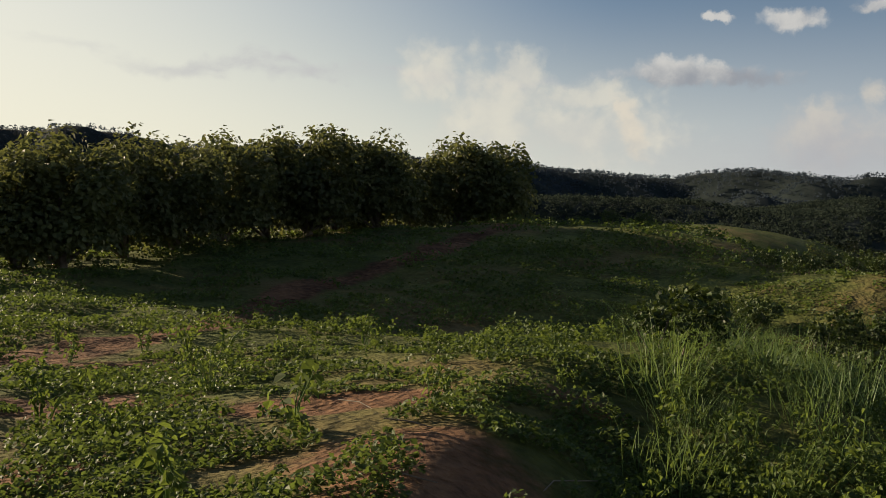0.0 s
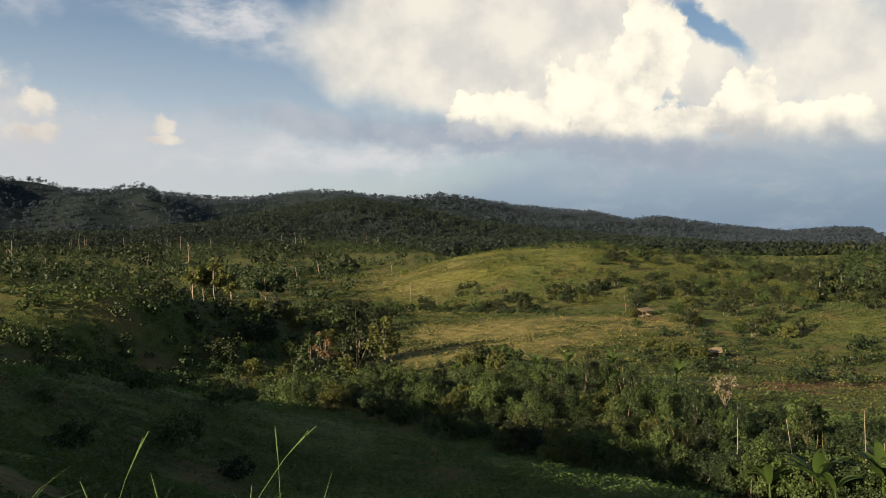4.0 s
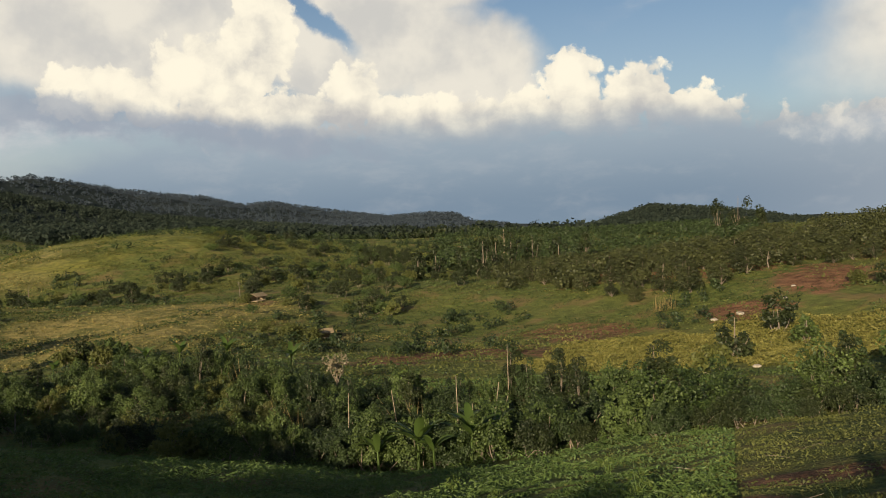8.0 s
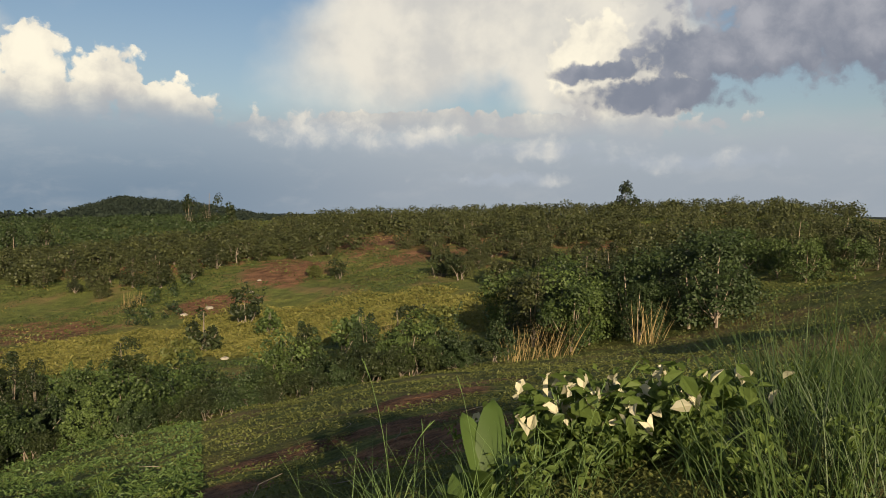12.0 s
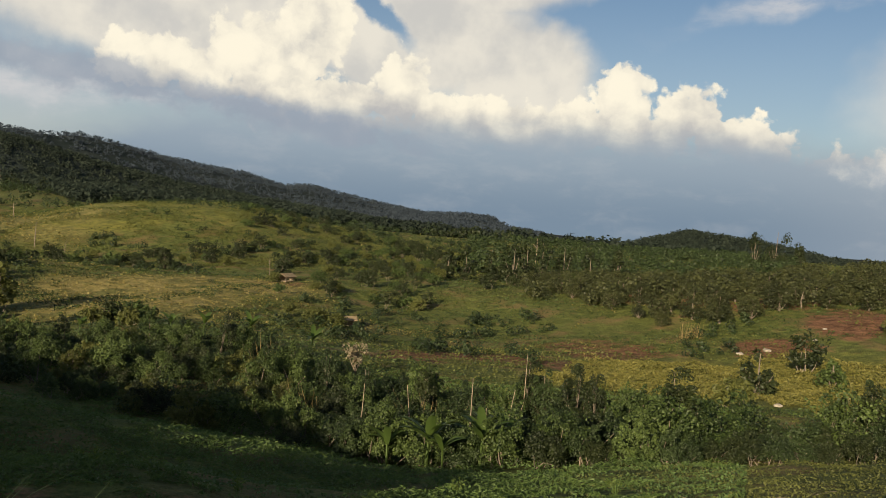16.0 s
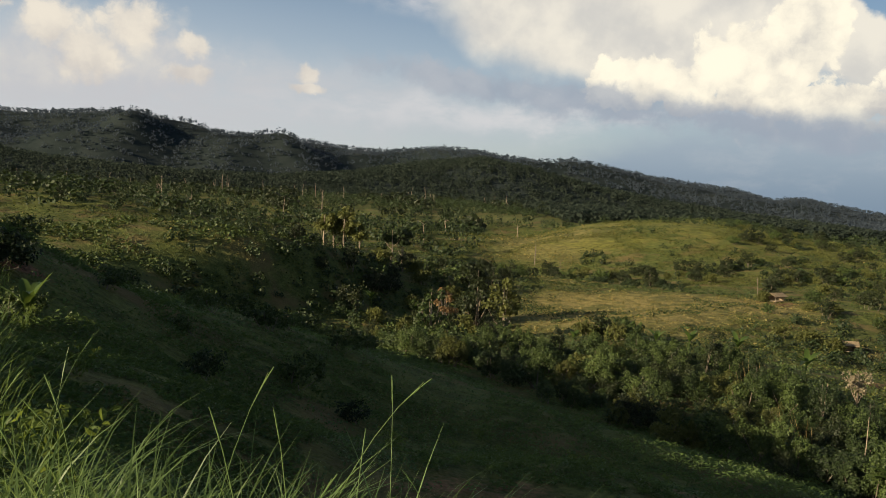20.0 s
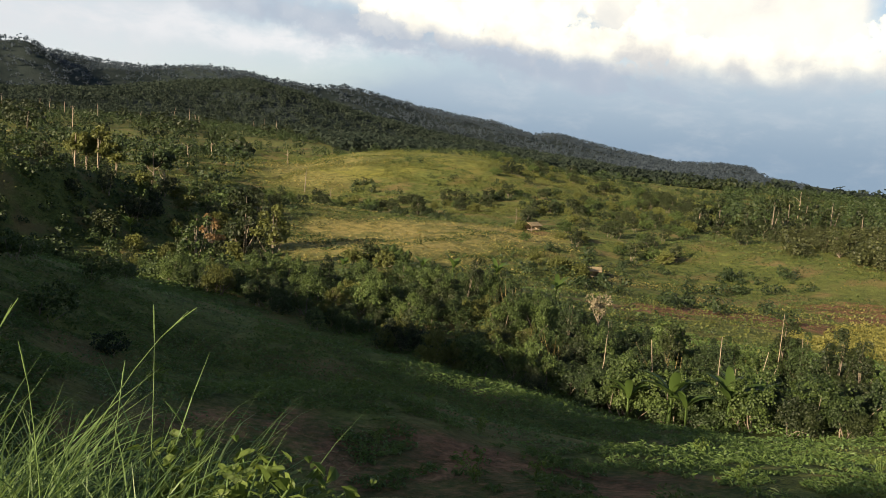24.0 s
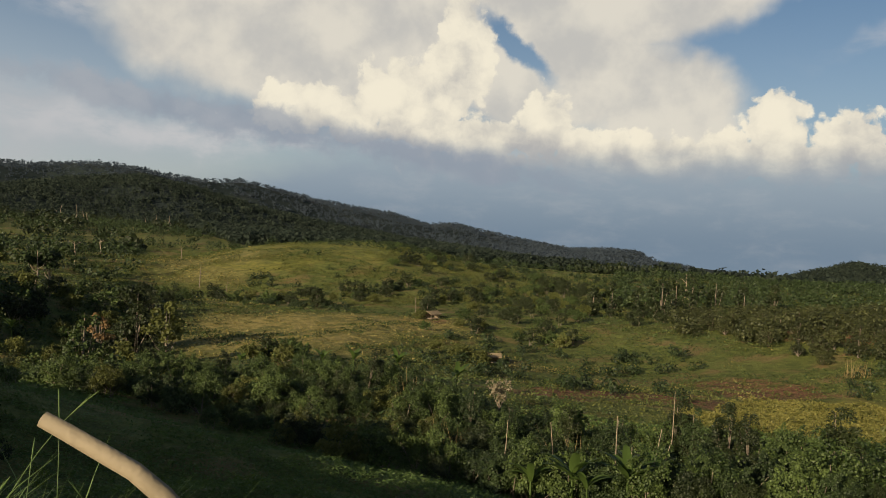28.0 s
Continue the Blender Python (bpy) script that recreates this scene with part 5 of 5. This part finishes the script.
spots += [at(a, d) for a, d in ((8.5, 2.9), (10, 3.0), (12, 3.1), (9.5, 3.4), (13.5, 3.3), (11, 2.8), (95, 5.2), (97, 5.0), (99, 4.8))] + band(rng, 26, 6, 60, 10, 30, 1.0)
scatter(rng, weeds, spots, "tall weeds", 0.6, 1.25, tilt=8)
fringe = [make_shrub(940 + k, 1.3, 1.7, 0.11, 900, LEAF_SHRUB if k else LEAF_DARK, "bank_shrub", "low dense shrub along the spur's broken bank") for k in range(3)]
scatter(rng, fringe, [at(a, d) for a, d in ((-32, 33), (-30, 31), (-28.5, 32), (-27, 30), (-25.5, 28.5), (-24, 28), (-22.5, 27), (-21, 26), (-19.8, 25), (-18.8, 24.2), (-26, 31), (-23, 29), (-42, 42), (-44.5, 43), (-40, 41), (-20.5, 22), (-17, 21), (-24, 23))]
        + band(rng, 10, -40, -20, 10, 24, 1.4) + band(rng, 34, -26, 6, 22, 52, 2.0) + band(rng, 14, -12, -2, 60, 84, 2.5), "shrubs along the bank", 0.5, 0.95)
sprout = make_leafy_plant(960, 0.62, 0.4, 0.1, 46, LEAF_WEED, "yellowing_herb", "single yellow-green herb with broad leaves on bare soil", 6, 0.5, 0.6)
put(sprout, -62.5, 6.6)
put(copy_thing(sprout, Matrix()), -41, 4.9, 80, 0.5)
put(copy_thing(sprout, Matrix()), -27, 6.2, 150, 0.6)

# an arching dry stalk right by the path
STALK = [(-0.005, -0.130, 0.020), (0.025, -0.120, 0.600), (0.025, -0.130, 1.100), (-0.025, -0.140, 1.448), (-0.032, -0.135, 1.467), (-0.040, -0.130, 1.482), (-0.050, -0.125, 1.495), (-0.061, -0.119, 1.505), (-0.074, -0.112, 1.513), (-0.087, -0.105, 1.521), (-0.094, -0.101, 1.525)]
stalk = thing("dry_stalk", "thick dry straw-coloured stalk arching at the road's edge", "grass")
v, f = tube(STALK, np.linspace(0.0058, 0.0036, len(STALK)), 8)
part("stem", sheet("stem", v, f, STRAW_PALE), stalk)

# ---------------------------------------------------------------- works of people and loose stones
def box_piece(sx, sy, sz, x=0.0, y=0.0, z=0.0, bevel=0.015, turn=0.0):
    bm = bmesh.new()
    bmesh.ops.create_cube(bm, size=1.0)
    bmesh.ops.scale(bm, vec=(sx, sy, sz), verts=bm.verts)
    bmesh.ops.bevel(bm, geom=bm.edges[:], offset=bevel, segments=1, affect="EDGES")
    bmesh.ops.transform(bm, matrix=pose(x, y, z, turn), verts=bm.verts)
    return bm


def bm_part(name, bm, material, parent, label=""):
    me = bpy.data.meshes.new(name)
    bm.to_mesh(me)
    bm.free()
    me.materials.append(material)
    return part(name, me, parent, label)


THATCH = plain("thatch", (0.10, 0.075, 0.04), (0.22, 0.17, 0.10), 9.0)
BOARDS = plain("weathered_boards", (0.16, 0.12, 0.08), (0.34, 0.27, 0.19), 7.0)


def make_hut(label, wide, deep, high):
    hut = thing("field_hut", label, "hut", "field huts")
    for sx in (-1, 1):
        for sy in (-1, 1):
            bm_part("post", box_piece(0.12, 0.12, high, sx * wide * 0.45, sy * deep * 0.45, high / 2), BARK, hut)
    bm_part("platform", box_piece(wide, deep, 0.1, 0, 0, high * 0.3), BOARDS, hut)
    bm_part("back_wall", box_piece(wide * 0.92, 0.06, high * 0.6, 0, deep * 0.42, high * 0.62), BOARDS, hut)
    bm_part("side_wall", box_piece(0.06, deep * 0.8, high * 0.6, wide * 0.42, 0, high * 0.62), BOARDS, hut)
    for s in (-1, 1):
        bm_part("roof_slope", box_piece(wide * 1.25, deep * 0.75, 0.14, 0, s * deep * 0.32, high * 1.12, 0.03, -s * 24), THATCH, hut, "pale thatched roof slope")
    return hut


put(make_hut("small thatched field hut on stilts beside the dry field", 2.8, 2.1, 1.4), 31.1, 172, 20)
put(make_hut("low open shelter with thatched roof in the brush", 2.2, 1.7, 1.2), 35.3, 124, -30)


def make_stone(seed, size, label):
    bm = bmesh.new()
    bmesh.ops.create_icosphere(bm, subdivisions=2, radius=size)
    for v in bm.verts:
        v.co *= 1 + 0.3 * noise.noise(v.co * 1.6 / size + Vector((seed, 0, 0)))
        v.co.z *= 0.5
    me = bpy.data.meshes.new("stone")
    bm.to_mesh(me)
    bm.free()
    me.materials.append(STONE)
    return tagged(new("stone", me), label, "stone", "pale stones on the bare slope")


for k, (a, d, s) in enumerate(((61.0, 117, 0.7), (62.6, 119, 0.8), (65.3, 126, 0.5), (65.8, 133, 0.5), (60.2, 92, 0.6), (63.5, 70, 0.5), (92.6, 33, 0.25), (94.2, 31, 0.2), (78, 150, 0.6))):
    x, y, z = spot(a, d)
    make_stone(k * 3.1, s * 0.7, "pale weathered boulder lying on bare soil").matrix_basis = pose(x, y, z + s * 0.15, 0, 0, 40 * k)

snag_rows = ((15.8, 240, 6.5, 0.16), (-8.7, 402, 15, 0.3), (17.5, 232, 3.5, 0.1), (14.6, 300, 5, 0.14), (30, 185, 4, 0.1), (47.6, 300, 9, 0.2), (64.4, 150, 3.0, 0.14), (8.3, 250, 7, 0.16), (-1, 350, 9, 0.2), (1.5, 420, 12, 0.25))
for k, (a, d, h, w) in enumerate(snag_rows):
    snag = thing("dead_snag", "bare dead tree trunk standing in the cleared field", "dead tree", "dead snags on the cleared land")
    rr = np.random.default_rng(970 + k)
    v, f = tube([(0, 0, -0.3), (0.1 * rr.normal(), 0.1 * rr.normal(), h * 0.5), (0.2 * rr.normal(), 0.2 * rr.normal(), h)], [w, w * 0.75, w * 0.35], 7)
    part("trunk", sheet("trunk", v, f, BARK_PALE if k % 2 else BARK), snag)
    for q in range(3):
        g = rr.uniform(0.45, 0.9) * h
        e = np.array([rr.normal() * h * 0.12, rr.normal() * h * 0.12, g + h * 0.14])
        v, f = tube([(0, 0, g), e * np.array([0.6, 0.6, 0.97]), e], [w * 0.4, w * 0.25, w * 0.1], 5)
        part("branch", sheet("branch", v, f, BARK_PALE if k % 2 else BARK), snag)
    put(snag, a, d, 60 * k)

# sticks and cut stems lying on the cleared ground
rng = np.random.default_rng(97)
for k in range(26):
    az, d = ((rng.uniform(56, 84), rng.uniform(7, 20)) if k < 22 else (rng.uniform(-60, -40), rng.uniform(5, 9)))
    x, y, z = spot(az, d)
    n = rng.uniform(0.3, 0.9)
    v, f = tube([(-n / 2, 0, 0.03), (0, rng.normal() * 0.06, 0.06), (n / 2, 0, 0.03)], [0.005, 0.006, 0.003], 5)
    stick = tagged(new("stick", sheet("stick", v, f, BARK_PALE if k % 3 else BARK)), "dry stick lying on red soil", "stick", "dry sticks")
    stick.matrix_basis = pose(x, y, z, rng.normal() * 4, rng.normal() * 4, rng.uniform(0, 180))
